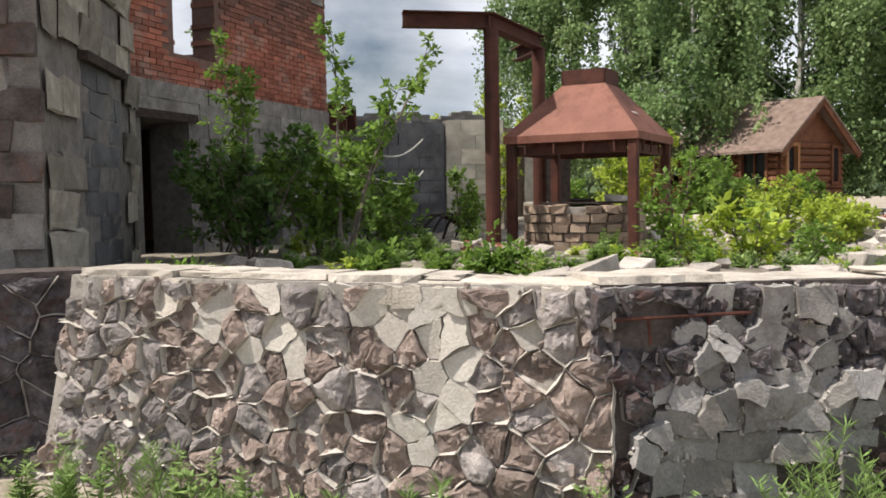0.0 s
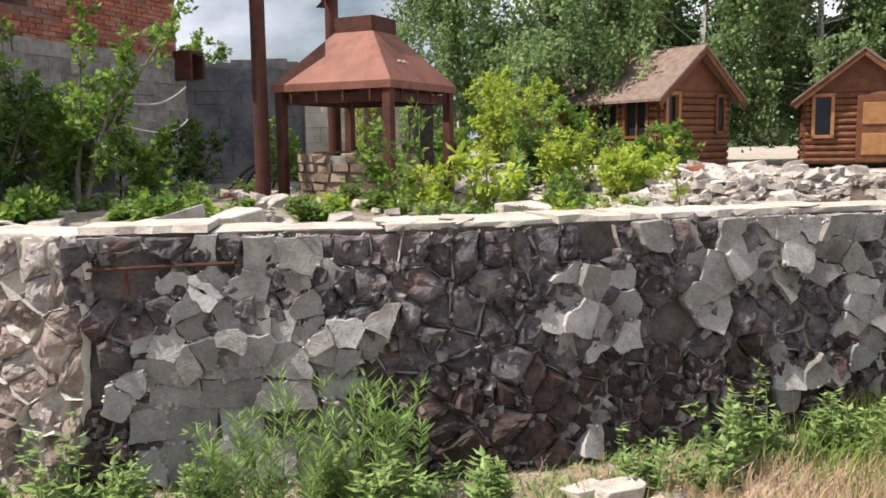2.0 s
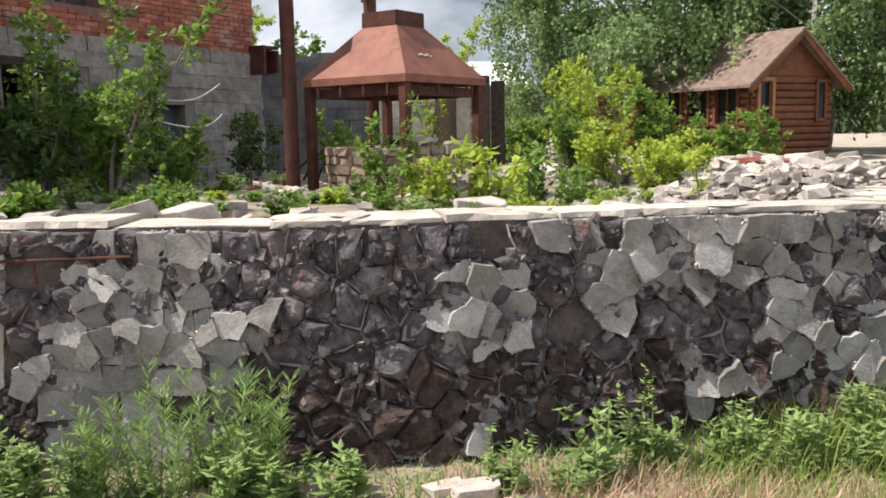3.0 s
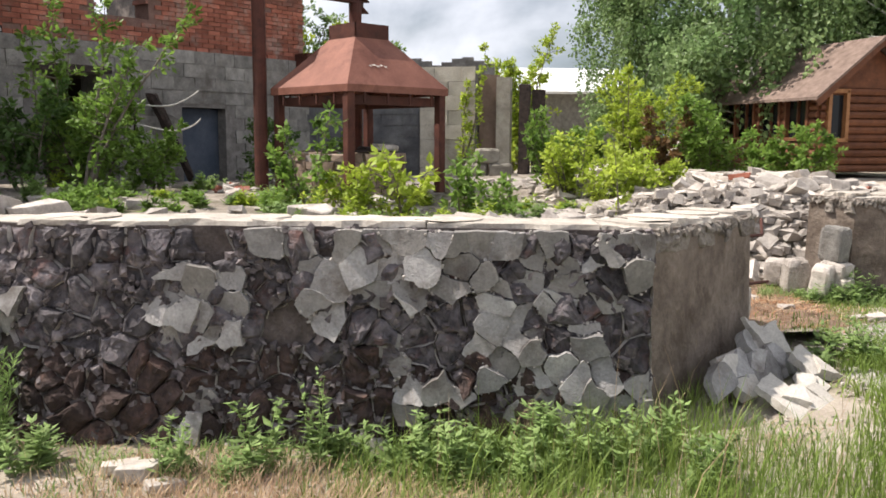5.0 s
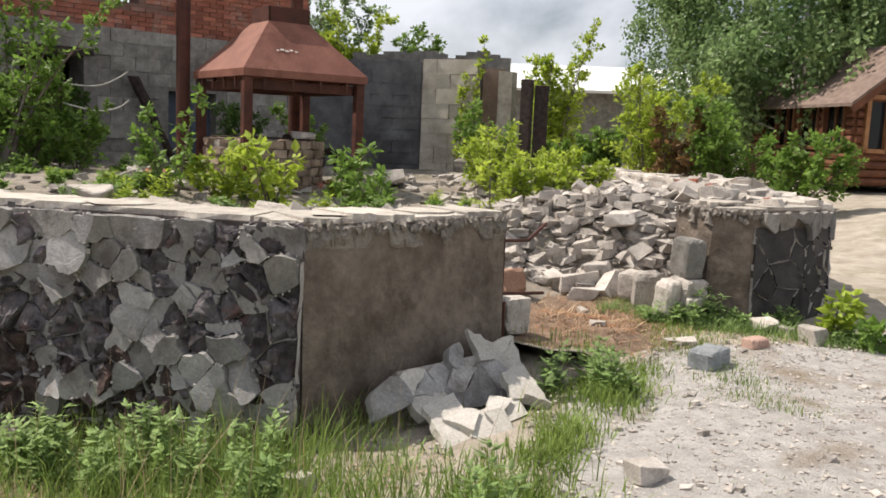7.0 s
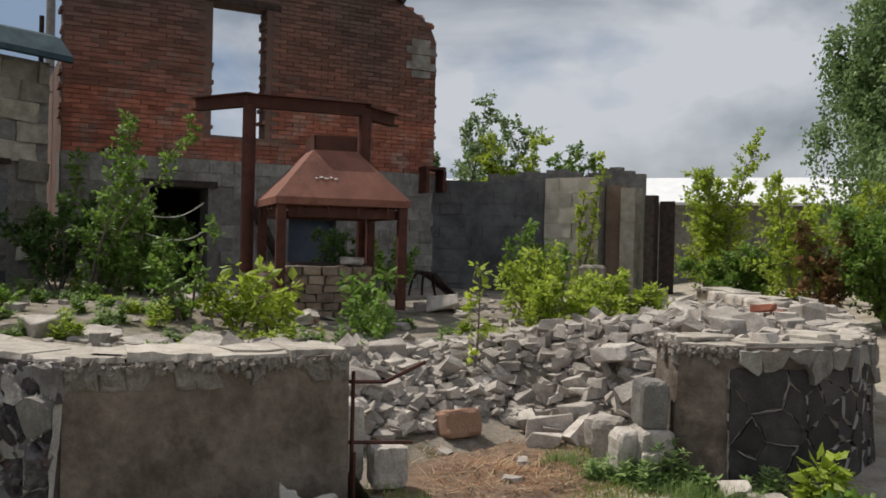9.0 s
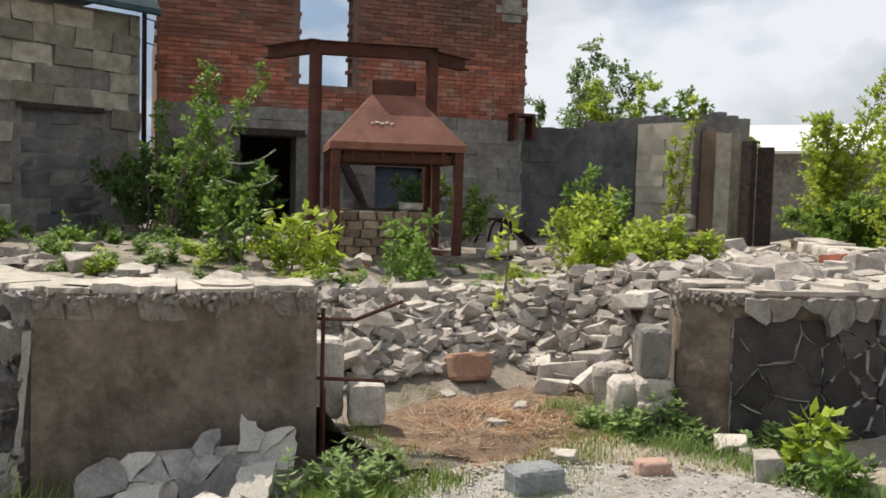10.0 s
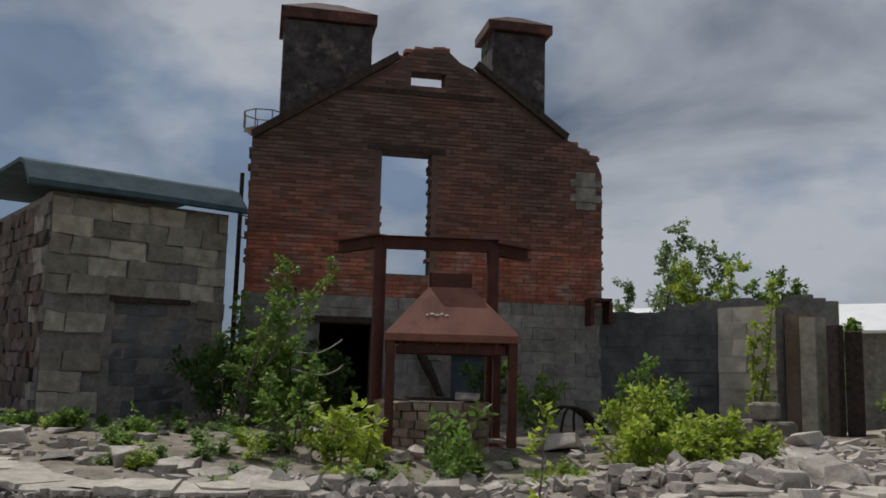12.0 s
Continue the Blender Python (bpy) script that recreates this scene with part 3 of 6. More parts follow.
def chimney(s, y, w, d, lo, hi, cap):
    c = base("chimney_stack", HOUSE @ pose(s, y, lo), "rendered chimney stack under a rusted sheet cap", "chimney", "chimneys of the house")
    bm = bmesh.new()
    bmesh.ops.create_cube(bm, size=1, matrix=Matrix.Translation((0, 0, (hi - lo) / 2)) @ Matrix.Diagonal((w, d, hi - lo, 1)))
    bmesh.ops.bevel(bm, geom=bm.edges[:], offset=0.02, segments=1, affect="EDGES")
    part("shaft", bm, M_SOOT, c)
    g = Geo()
    z = hi - lo + 0.02
    o = cap
    g.add([(-w / 2 - o, -d / 2 - o, z), (w / 2 + o, -d / 2 - o, z), (w / 2 + o, d / 2 + o, z), (-w / 2 - o, d / 2 + o, z),
           (-w / 2 - o, -d / 2 - o, z + 0.22), (w / 2 + o, -d / 2 - o, z + 0.22), (w / 2 + o, d / 2 + o, z + 0.22), (-w / 2 - o, d / 2 + o, z + 0.22),
           (-w * 0.15, -d * 0.15, z + 0.55), (w * 0.15, -d * 0.15, z + 0.55), (w * 0.15, d * 0.15, z + 0.55), (-w * 0.15, d * 0.15, z + 0.55)],
          [(3, 2, 1, 0), (0, 1, 5, 4), (1, 2, 6, 5), (2, 3, 7, 6), (3, 0, 4, 7), (4, 5, 9, 8), (5, 6, 10, 9), (6, 7, 11, 10), (7, 4, 8, 11), (8, 9, 10, 11)])
    g.make("cap", M_CAPRUST, c, "rusted sheet metal cap")


M_CAPRUST = mat("dark_rusted_cap_sheet", (0.028, 0.013, 0.012), (0.095, 0.04, 0.03), 0.75, 4, 0.3, 60, c3=(0.17, 0.07, 0.045), stain=0.3, stain_scale=1.5)
M_SOOT = mat("sooty_chimney_render", (0.022, 0.02, 0.021), (0.085, 0.075, 0.075), 0.95, 4, 0.6, 60, c3=(0.22, 0.19, 0.17), stain=0.2, stain_scale=1.8)
chimney(-1.5, 1.9, 1.78, 1.2, 3.0, 8.65, 0.08)
chimney(3.22, 4.2, 1.33, 1.1, 3.0, 9.83, 0.135)

# ---- left block building ----
A0, A1 = Vector((-2.74, 5.99)), Vector((-3.05, 8.65))
LB = pose(A0.x, A0.y, 0, 0, 0, math.degrees(math.atan2(A1.y - A0.y, A1.x - A0.x)))
outhouse = base("block_outhouse", LB, "windowless block outhouse under a blue-green sheet roof", "building")
LEN = (A1 - A0).length
g = Geo()
wall_slab(g, [0, LEN], 0.3, lambda s: 4.12, [], 0.0, 0.35)
out_wall = g.make("front_wall", M_JOINT, outhouse)
g = Geo()
wall_slab(g, [0.0, 0.35], 0.3, lambda s: 4.1, [], 0.36, 4.0)
wall_slab(g, [LEN - 0.35, LEN], 0.3, lambda s: 4.1, [], 0.36, 4.0)
wall_slab(g, [0, LEN], 0.3, lambda s: 4.1, [], 4.0, 4.3)
out_side = g.make("side_wall", M_JOINT, outhouse)
g = Geo()
prof = [(-0.32, 4.14), (-0.3, 4.22), (0.05, 4.52), (0.3, 4.6), (4.6, 4.72)]
for k, (py, pz) in enumerate(prof):
    for x in (-0.4, 0.4, 1.2, 2.0, LEN + 0.18):
        g.v.append((x, py, pz + 0.012 * wob(x, py, 2.1)))
g.f += [(5 * k + i, 5 * k + i + 1, 5 * k + i + 6, 5 * k + i + 5) for k in range(4) for i in range(4)]
roof = g.make("sheet_roof", M_TEAL, outhouse, "blue-green sheet metal roof with folded eaves")
sol = roof.modifiers.new("thick", "SOLIDIFY")
sol.thickness = 0.06
g = Geo()
g.box((1.5, -0.03, 2.66), (1.2, 0.1, 0.07), jit=0.01)
g.make("lintel", M_CHAR, outhouse, "dark timber lintel over the walled-up opening")

# ---- gazebos ----


def gazebo(m, label, door=True):
    """A log-clad garden house with a gable roof; local x across the gable, y along the ridge."""
    z = base("garden_house", m, label, "garden house", "wooden garden houses")
    W, D, H, R = 2.46, 4.1, 1.73, 2.7
    logs = 11
    for k in range(logs):
        zz = 0.08 + k * H / logs
        if 4 <= k <= 9:
            spans_l = [(0.0, 0.25), (0.95, 1.15), (1.85, 2.05), (2.75, 2.8), (3.4, D)]
            spans_f = [(-W / 2, -W / 2 + 0.14), (-W / 2 + 0.62, W / 2)]
        else:
            spans_l, spans_f = [(0, D)], [(-W / 2, W / 2)]
        runs = [((sx * W / 2, a, zz), (sx * W / 2, b, zz)) for a, b in spans_l for sx in (-1, 1)]
        runs += [((a, 0, zz), (b, 0, zz)) for a, b in spans_f] + [((-W / 2, D, zz), (W / 2, D, zz))]
        for a, b in runs:
            g = Geo()
            g.cyl(a, b, 0.08, n=8)
            g.make("log", M_WOOD, z)
    g = Geo()
    for y0 in (-0.02, D):
        g = Geo()
        g.add([(-W / 2, y0, H), (W / 2, y0, H), (0, y0, R - 0.08), (-W / 2, y0 + 0.04, H), (W / 2, y0 + 0.04, H), (0, y0 + 0.04, R - 0.08)], [(0, 1, 2), (3, 5, 4), (0, 3, 4, 1), (1, 4, 5, 2), (2, 5, 3, 0)])
        g.make("gable_panel", M_WOOD, z)
    for y0, y1 in ((0.25, 0.95), (1.15, 1.85), (2.05, 2.75)):
        for sx in (-1, 1):
            w = Geo()
            x = sx * W / 2
            for yy in (y0, y1):
                w.box((x, yy, 1.16), (0.2, 0.07, 0.98))
            for zz in (0.68, 1.64):
                w.box((x, (y0 + y1) / 2, zz), (0.2, y1 - y0, 0.07))
            w.box((x, (y0 + y1) / 2, 1.16), (0.1, 0.045, 0.95))
            fr = w.make("window_frame", M_WOOD if sx < 0 else M_WOODPALE, z)
            p = Geo()
            p.box((x * 0.99, (y0 + y1) / 2, 1.16), (0.02, y1 - y0 - 0.06, 0.9))
            p.make("pane", M_GLASSDARK, fr)
    w = Geo()
    for xx in (-W / 2 + 0.17, -W / 2 + 0.6):
        w.box((xx, -0.03, 1.15), (0.08, 0.2, 1.05))
    for zz in (0.66, 1.66):
        w.box((-W / 2 + 0.385, -0.03, zz), (0.52, 0.2, 0.08))
    fr = w.make("window_frame", M_WOODPALE, z, "pale varnished window frame")
    p = Geo()
    p.box((-W / 2 + 0.385, -0.01, 1.15), (0.38, 0.02, 0.95))
    p.make("pane", M_GLASSDARK, fr)
    if door:
        d = bevelled("door", (0.8, 0.06, 1.6), pose(0.3, -0.1, 0.84), M_WOOD, z, "plank door with raised panels")
        for zz in (0.47, 1.2):
            bevelled("door_panel", (0.55, 0.03, 0.52), pose(0.3, -0.145, zz), M_WOODPALE, d)
    else:
        w = Geo()
        for xx in (0.72, 1.0):
            w.box((xx, -0.06, 1.2), (0.06, 0.12, 0.92))
        for zz in (0.77, 1.63):
            w.box((0.86, -0.06, zz), (0.34, 0.12, 0.06))
        fr = w.make("window_frame", M_WOOD, z)
        p = Geo()
        p.box((0.86, -0.07, 1.2), (0.24, 0.02, 0.82))
        p.make("pane", M_GLASSDARK, fr)
    for sx in (-1, 1):
        g = Geo()
        o = 0.34
        ex, ez = sx * (W / 2 + o), H - o * (R - H) / (W / 2)
        g.add([(0, -0.35, R), (0, D + 0.3, R), (ex, D + 0.3, ez), (ex, -0.35, ez), (0, -0.35, R + 0.07), (0, D + 0.3, R + 0.07), (ex, D + 0.3, ez + 0.06), (ex, -0.35, ez + 0.06)],
              [(0, 1, 2, 3), (7, 6, 5, 4), (0, 3, 7, 4), (1, 5, 6, 2), (3, 2, 6, 7), (0, 4, 5, 1)])
        g.make("roof_slope", M_SHINGLE, z, "brown bitumen shingle roof slope")
    for y in (-0.3,):
        for sx in (-1, 1):
            g = Geo()
            a, b = Vector((0, y, R - 0.05)), Vector((sx * (W / 2 + 0.3), y, H - 0.33))
            q = (b - a)
            ang = math.atan2(-q.z, q.x)
            g.box((a + b) / 2, (q.length, 0.05, 0.14), Matrix.Rotation(ang, 3, "Y"))
            g.make("barge_board", M_WOOD, z)
    return z


gazebo(pose(8.62, 20.35, 0.9, 0, 0, 34), "log-clad garden house with brown shingle roof and glazed side", door=False)
gazebo(pose(12.85, 20.9, 0.88, 0, 0, -22), "log-clad garden house with panelled door below a shingle gable")

# ---- barbecue ----
HC = Vector((1.695, 9.88))
HU = Vector((0.47, 0.88)).normalized()
HOODM = pose(HC.x, HC.y, 0, 0, 0, math.degrees(math.atan2(HU.y, HU.x)))
bbq = base("barbecue_hood", HOODM, "rusted sheet steel pyramid hood on square legs", "hood")
hw = 0.75
g = Geo()
b0, b1, b2 = 2.06, 2.14, 2.72
tw = 0.24
g.add([(-hw, -hw, b0), (hw, -hw, b0), (hw, hw, b0), (-hw, hw, b0), (-hw, -hw, b1), (hw, -hw, b1), (hw, hw, b1), (-hw, hw, b1), (-tw, -tw, b2), (tw, -tw, b2), (tw, tw, b2), (-tw, tw, b2)],
      [(0, 1, 5, 4), (1, 2, 6, 5), (2, 3, 7, 6), (3, 0, 4, 7), (4, 5, 9, 8), (5, 6, 10, 9), (6, 7, 11, 10), (7, 4, 8, 11)])
ob = g.make("hood_skirt", M_HOOD, bbq, "red-brown rusted pyramid of sheet steel")
sol = ob.modifiers.new("thick", "SOLIDIFY")
sol.thickness = 0.012
g = Geo()
for sx, sy, lx, ly in ((0, -1, 0.5, 0.02), (0, 1, 0.5, 0.02), (-1, 0, 0.02, 0.5), (1, 0, 0.02, 0.5)):
    g.box((sx * 0.24, sy * 0.24, 2.79), (lx, ly, 0.17))
g.make("flue_collar", M_RUST, bbq, "dark rusted square flue collar")
for sx in (-1, 1):
    for sy in (-1, 1):
        bevelled("leg", (0.1, 0.1, 1.15), pose(sx * (hw - 0.07), sy * (hw - 0.07), 1.49), M_RUST, bbq, bevel=0.008)
for k in range(4):
    g = Geo()
    m = Matrix.Rotation(math.radians(90 * k), 3, "Z")
    g.box(m @ Vector((0, -hw + 0.1, 1.98)), (1.2, 0.03, 0.1), m)
    for i in range(4):
        g.box(m @ Vector((-0.5 + i * 0.33, -hw + 0.02, 2.02)), (0.02, 0.02, 0.16), m)
    g.make("under_frame", M_RUST, bbq, "bent rusted angle iron under the hood")


# faded chalk scrawl on the hood, too worn to read
for k in range(5):
    z = 2.36 + 0.012 * (k % 2)
    y = -hw + 0.51 * (z - b1) / (b2 - b1)
    slope = math.degrees(math.atan2(b2 - b1, hw - tw))
    ob = bevelled("chalk_mark", (0.03 + 0.012 * (k % 3), 0.022, 0.003), pose(-0.28 + 0.055 * k, y - 0.008, z + 0.004, slope, 0, 14 * (-1) ** k), M_CHALK, bbq, "pale chalk mark", bevel=0.0008)
meter = base("wall_insulator", HOUSE @ pose(-2.1, -0.02, 3.06), "dark bracket with two white insulators on the brick", "insulator")
bevelled("bracket", (0.3, 0.05, 0.13), pose(0, 0, 0), M_CHAR, meter)
for sx in (-1, 1):
    g = Geo()
    g.cyl((sx * 0.07, -0.03, 0), (sx * 0.07, -0.08, 0), 0.045, 0.035, 10)
    g.make("insulator", M_CHALK, meter, "white ceramic insulator")


def pipe_frame():
    f = base("pipe_gantry", pose(0.56, 9.53, 0.9), "rusted steel pipe posts carrying bent beams", "steel frame")
    L, R = Vector((0, 0, 0)), Vector((0.66, 1.32, 0))
    for q in (L, R):
        g = Geo()
        g.cyl(q, q + Vector((0, 0, 2.42)), 0.082, n=14)
        g.make("post", M_RUST, f, "rusted round steel post")
    for a, b in ((Vector((0.03, 0.0, 2.47)), Vector((-0.95, -0.16, 2.5))), (L + Vector((-0.03, -0.06, 2.47)), R + Vector((0.03, 0.06, 2.47))), (R + Vector((0, 0, 2.45)), R + Vector((-0.2, 0.72, 2.42)))):
        g = Geo()
        d = b - a
        m = Matrix.Rotation(math.atan2(d.y, d.x), 3, "Z")
        c = (a + b) / 2
        g.box(c, (d.length, 0.012, 0.15), m)
        g.box(c + Vector((0, 0, 0.08)), (d.length, 0.17, 0.014), m, 0.004)
        g.box(c - Vector((0, 0, 0.07)), (d.length, 0.15, 0.014), m, 0.004)
        g.make("beam", M_RUST, f, "rusted steel beam with bent flanges")


pipe_frame()


# ---- yard walls behind ----
M_SOOTWALL = mat("sooty_block_wall", (0.065, 0.065, 0.07), (0.165, 0.165, 0.168), 0.95, 2.2, 0.5, 50, c3=(0.06, 0.058, 0.06), stain=0.3, stain_scale=1.2)


def rough_wall(name, a, b, lo, hi, thick, material, label, seed, ragged=0.06, cat="wall"):
    """An upright wall between two plan points with a crumbled top."""
    a, b = Vector(a), Vector(b)
    d = b - a
    w = base(name, pose(a.x, a.y, 0, 0, 0, math.degrees(math.atan2(d.y, d.x))), label, cat, kind="structure")
    n = max(2, int(d.length / 0.22))
    ss = [d.length * i / n for i in range(n + 1)]
    rr = random.Random(seed)
    hs = [hi - 0.05 + ragged * 2.2 * wob(s, seed, 1.7, seed) + rr.uniform(-ragged, ragged) * 0.35 for s in ss]
    g = Geo()
    for i in range(n):
        s0, s1, h = ss[i], ss[i + 1], hs[i]
        g.add([(s0, 0, lo), (s1, 0, lo), (s1, thick, lo), (s0, thick, lo), (s0, 0, h), (s1, 0, h), (s1, thick, h + 0.01), (s0, thick, h - 0.01)],
              [(0, 3, 2, 1), (4, 5, 6, 7), (0, 1, 5, 4), (1, 2, 6, 5), (2, 3, 7, 6), (3, 0, 4, 7)])
    core = g.make("wall_core", material, w)
    return w, d.length, hs


yard_wall, yard_len, yard_top = rough_wall("wall_yard", (-1.95, 15.45), (0.06, 16.52), 0.3, 2.95, 0.3, M_SOOTWALL, "sooty grey block wall with a crumbled top", 3)
rough_wall("wall_back", (-2.2, 17.6), (1.1, 18.3), 0.3, 3.25, 0.25, M_BLOCK, "grey block wall behind the yard, top broken", 4)
pier, pier_len, _ = rough_wall("wall_pier", (0.07, 16.5), (1.2, 16.62), 0.3, 2.98, 0.4, M_JOINT, "pier of cream aerated blocks", 5, 0.02)
M_RECESS = mat("brown_stained_plaster", (0.16, 0.11, 0.085), (0.27, 0.2, 0.16), 0.95, 3, 0.4)
rough_wall("wall_recess", (1.21, 16.8), (1.58, 16.84), 0.3, 2.86, 0.2, M_RECESS, "brown plastered recess beside the pier", 6, 0.02)
rough_wall("wall_jamb", (1.59, 16.66), (1.85, 16.69), 0.3, 2.8, 0.35, M_PALEBLOCK, "pale block jamb with a ragged edge", 7, 0.05)
gate = base("gate_post", pose(2.12, 16.8, 0.3), "dark rusted steel gate post against the jamb", "post")
bevelled("post", (0.2, 0.16, 2.3), pose(0, 0, 1.15), M_CHAR, gate)
bevelled("plate", (0.26, 0.05, 2.2), pose(0.25, 0.1, 1.1, 0, 0, 12), M_CHAR, gate, "dark sheet leaning behind the post")

# long shed beyond the yard
barn = base("long_shed", pose(-10, 30, 0, 0, 0, math.degrees(math.atan2(4, 10))), "long low shed with a white sheet roof", "shed")
g = Geo()
g.box((3.2, 2.5, 1.6), (19.4, 5, 3.5))
g.make("wall", M_BLOCK, barn)
g = Geo()
g.add([(-6.8, -0.5, 3.35), (13.2, -0.5, 3.35), (13.2, 2.5, 4.45), (-6.8, 2.5, 4.45), (13.2, 5.5, 3.35), (-6.8, 5.5, 3.35)], [(0, 1, 2, 3), (3, 2, 4, 5)])
ob = g.make("roof", M_WHITE, barn)
ob.modifiers.new("thick", "SOLIDIFY").thickness = 0.1

pole = base("floodlight_mast", pose(-9.6, 11.5, 0.0), "thin steel mast with a railed lamp platform", "mast")
g = Geo()
g.cyl((0, 0, 0), (0, 0, 7.3), 0.12, 0.09, 10)
g.make("mast", M_WIRE, pole)
g = Geo()
g.cyl((0, 0, 7.2), (0, 0, 7.45), 0.1, 0.5, 8)
g.make("platform", M_WIRE, pole)
for k in range(8):
    a, b = [Vector((0.52 * math.cos(math.pi / 4 * (k + q)), 0.52 * math.sin(math.pi / 4 * (k + q)), 7.45)) for q in (0, 1)]
    g = Geo()
    g.cyl(a, a + Vector((0, 0, 0.42)), 0.018, n=5)
    g.cyl(a + Vector((0, 0, 0.42)), b + Vector((0, 0, 0.42)), 0.018, n=5)
    g.make("railing", M_WIRE, pole)

pole2 = base("utility_pole", pose(-6.4, 9.95, 0.3), "thin steel utility pole beside the outhouse", "pole")
g = Geo()
g.cyl((0, 0, 0), (0, 0, 5.3), 0.055, 0.045, 8)
g.make("shaft", M_CHAR, pole2)
for z in (4.0, 4.45):
    g = Geo()
    g.cyl((-0.02, 0, z), (0.3, 0.25, z - 0.12), 0.014, n=5)
    g.make("bracket", M_CHAR, pole2)

# ---- barbecue base ----
drum = base("stone_fire_ring", pose(1.6, 9.75, 0.8), "round barbecue base of rough brown stone courses", "fire ring")
g = Geo()
g.cyl((0, 0, 0), (0, 0, 0.56), 0.62, 0.62, 28)
g.make("core", M_MORTAR, drum)
M_DRUM = mat("brown_drum_stone", (0.19, 0.135, 0.10), (0.36, 0.28, 0.215), 0.92, 8, 0.7, 60, rand=0.3)
r = random.Random(8)
z = 0.0
for c in range(6):
    h = 0.098
    n = 22
    a0 = r.uniform(0, 1)
    for k in range(n):
        if c == 5 and r.random() < 0.25:
            continue
        a = (k + a0) * 2 * math.pi / n
        q = Matrix.Rotation(a, 3, "Z")
        g = Geo()
        g.box(q @ Vector((0.6 + r.uniform(0, 0.03), 0, z + h / 2)), (0.12, 2 * math.pi * 0.62 / n - 0.014, h - 0.014), q, 0.012, r)
        g.make("stone", M_DRUM, drum)
    z += h
grate = base("fire_grate", pose(1.6, 9.75, 1.39), "blackened grate and ash on the fire ring", "grate")
for k in range(9):
    y = -0.4 + 0.1 * k
    g = Geo()
    g.cyl((-0.45, y, 0.015), (0.45, y, 0.015), 0.009, n=6)
    g.make("grate_bar", M_CHAR, grate)
g = Geo()
g.box((0.05, 0.5, 0.03), (0.3, 0.1, 0.05), None, 0.02)
g.make("ash_lump", M_CHAR, grate)

# ---- rubble ----


def chunk_mesh(name, material, size, r, flat=False):
    bm = bmesh.new()
    bmesh.ops.create_cube(bm, size=1, matrix=Matrix.Diagonal((*size, 1)))
    for v in bm.verts:
        v.co += Vector([r.uniform(-0.17, 0.17) * s for s in size])
    # break two corners away
    for _ in range(3):
        d = Vector((r.uniform(-1, 1), r.uniform(-1, 1), r.uniform(-0.6, 1))).normalized()
        reach = max(v.co.dot(d) for v in bm.verts)
        res = bmesh.ops.bisect_plane(bm, geom=bm.verts[:] + bm.edges[:] + bm.faces[:], plane_co=d * reach * r.uniform(0.6, 0.85), plane_no=d, clear_outer=True)
        bmesh.ops.holes_fill(bm, edges=[e for e in bm.edges if e.is_boundary])
    bmesh.ops.bevel(bm, geom=bm.edges[:], offset=min(size) * 0.05, segments=1, affect="EDGES")
    bmesh.ops.recalc_face_normals(bm, faces=bm.faces[:])
    me = bpy.data.meshes.new(name)
    bm.to_mesh(me)
    bm.free()
    me.materials.append(material)
    return me


r = random.Random(17)
CHUNKS = [chunk_mesh("concrete_chunk", M_RUBBLE, (1.0, r.uniform(0.5, 0.9), r.uniform(0.3, 0.6)), r) for _ in range(10)]
SLABS = [chunk_mesh("concrete_slab", M_RUBBLE, (1.0, r.uniform(0.6, 0.95), r.uniform(0.14, 0.22)), r) for _ in range(6)]
BRICKS = [chunk_mesh("broken_brick", M_BRICK, (1.0, 0.5, 0.3), r) for _ in range(3)]
laid = {}


def heap_z(x, y, size):
    """Rests each piece on the ground or on what already lies there."""
    k = (round(x / 0.16), round(y / 0.16))
    z = laid.get(k, 0.0)
    laid[k] = z + size * 0.24
    return z


def drop_chunk(x, y, size, kind="chunk", ground=terrace_z, tilt=22, label="", group="rubble of the fallen wall", flat=False):
    me = r.choice({"chunk": CHUNKS, "slab": SLABS, "brick": BRICKS}[kind])
    name = {"chunk": "concrete_chunk", "slab": "concrete_slab", "brick": "broken_brick"}[kind]
    ob = new(name, me)
    up = 0 if flat else heap_z(x, y, size)
    ob.matrix_world = pose(x, y, ground(x, y) + up + size * (0.2 if kind == "chunk" else 0.07), r.uniform(-tilt, tilt), r.uniform(-tilt, tilt), r.uniform(0, 360)) @ Matrix.Diagonal((size, size, size, 1))
    tagged(ob, label or {"chunk": "jagged pale lump of broken concrete", "slab": "thin broken slab of pale render", "brick": "broken red brick lying in the rubble"}[kind], "rubble", group)
    return ob


def heap_density(x, y):
    d = 0.0
    d += 1.1 * math.exp(-((x - 4.8) ** 2 / 0.8 + (y - 7.9) ** 2 / 1.4))
    d += 1.3 * math.exp(-((x - 6.1) ** 2 / 0.5 + (y - 9.2) ** 2 / 1.4))
    d += 0.8 * math.exp(-((x - 5.6) ** 2 / 1.6 + (y - 11.2) ** 2 / 2.2))
    d += 0.45 * math.exp(-((x - 4.3) ** 2 / 1.4 + (y - 13.3) ** 2 / 3.0))
    return d


count = 0
while count < 290:
    x, y = r.uniform(3.2, 7.2), r.uniform(6.4, 15)
    if r.random() > heap_density(x, y) or not in_poly(x, y, TERRACE) or (x > 5.45 and y < 8.3):
        continue
    drop_chunk(x, y, min(0.34, 0.09 + r.expovariate(12)), r.choices(("chunk", "slab", "brick"), (6, 4, 0.15))[0])
    count += 1
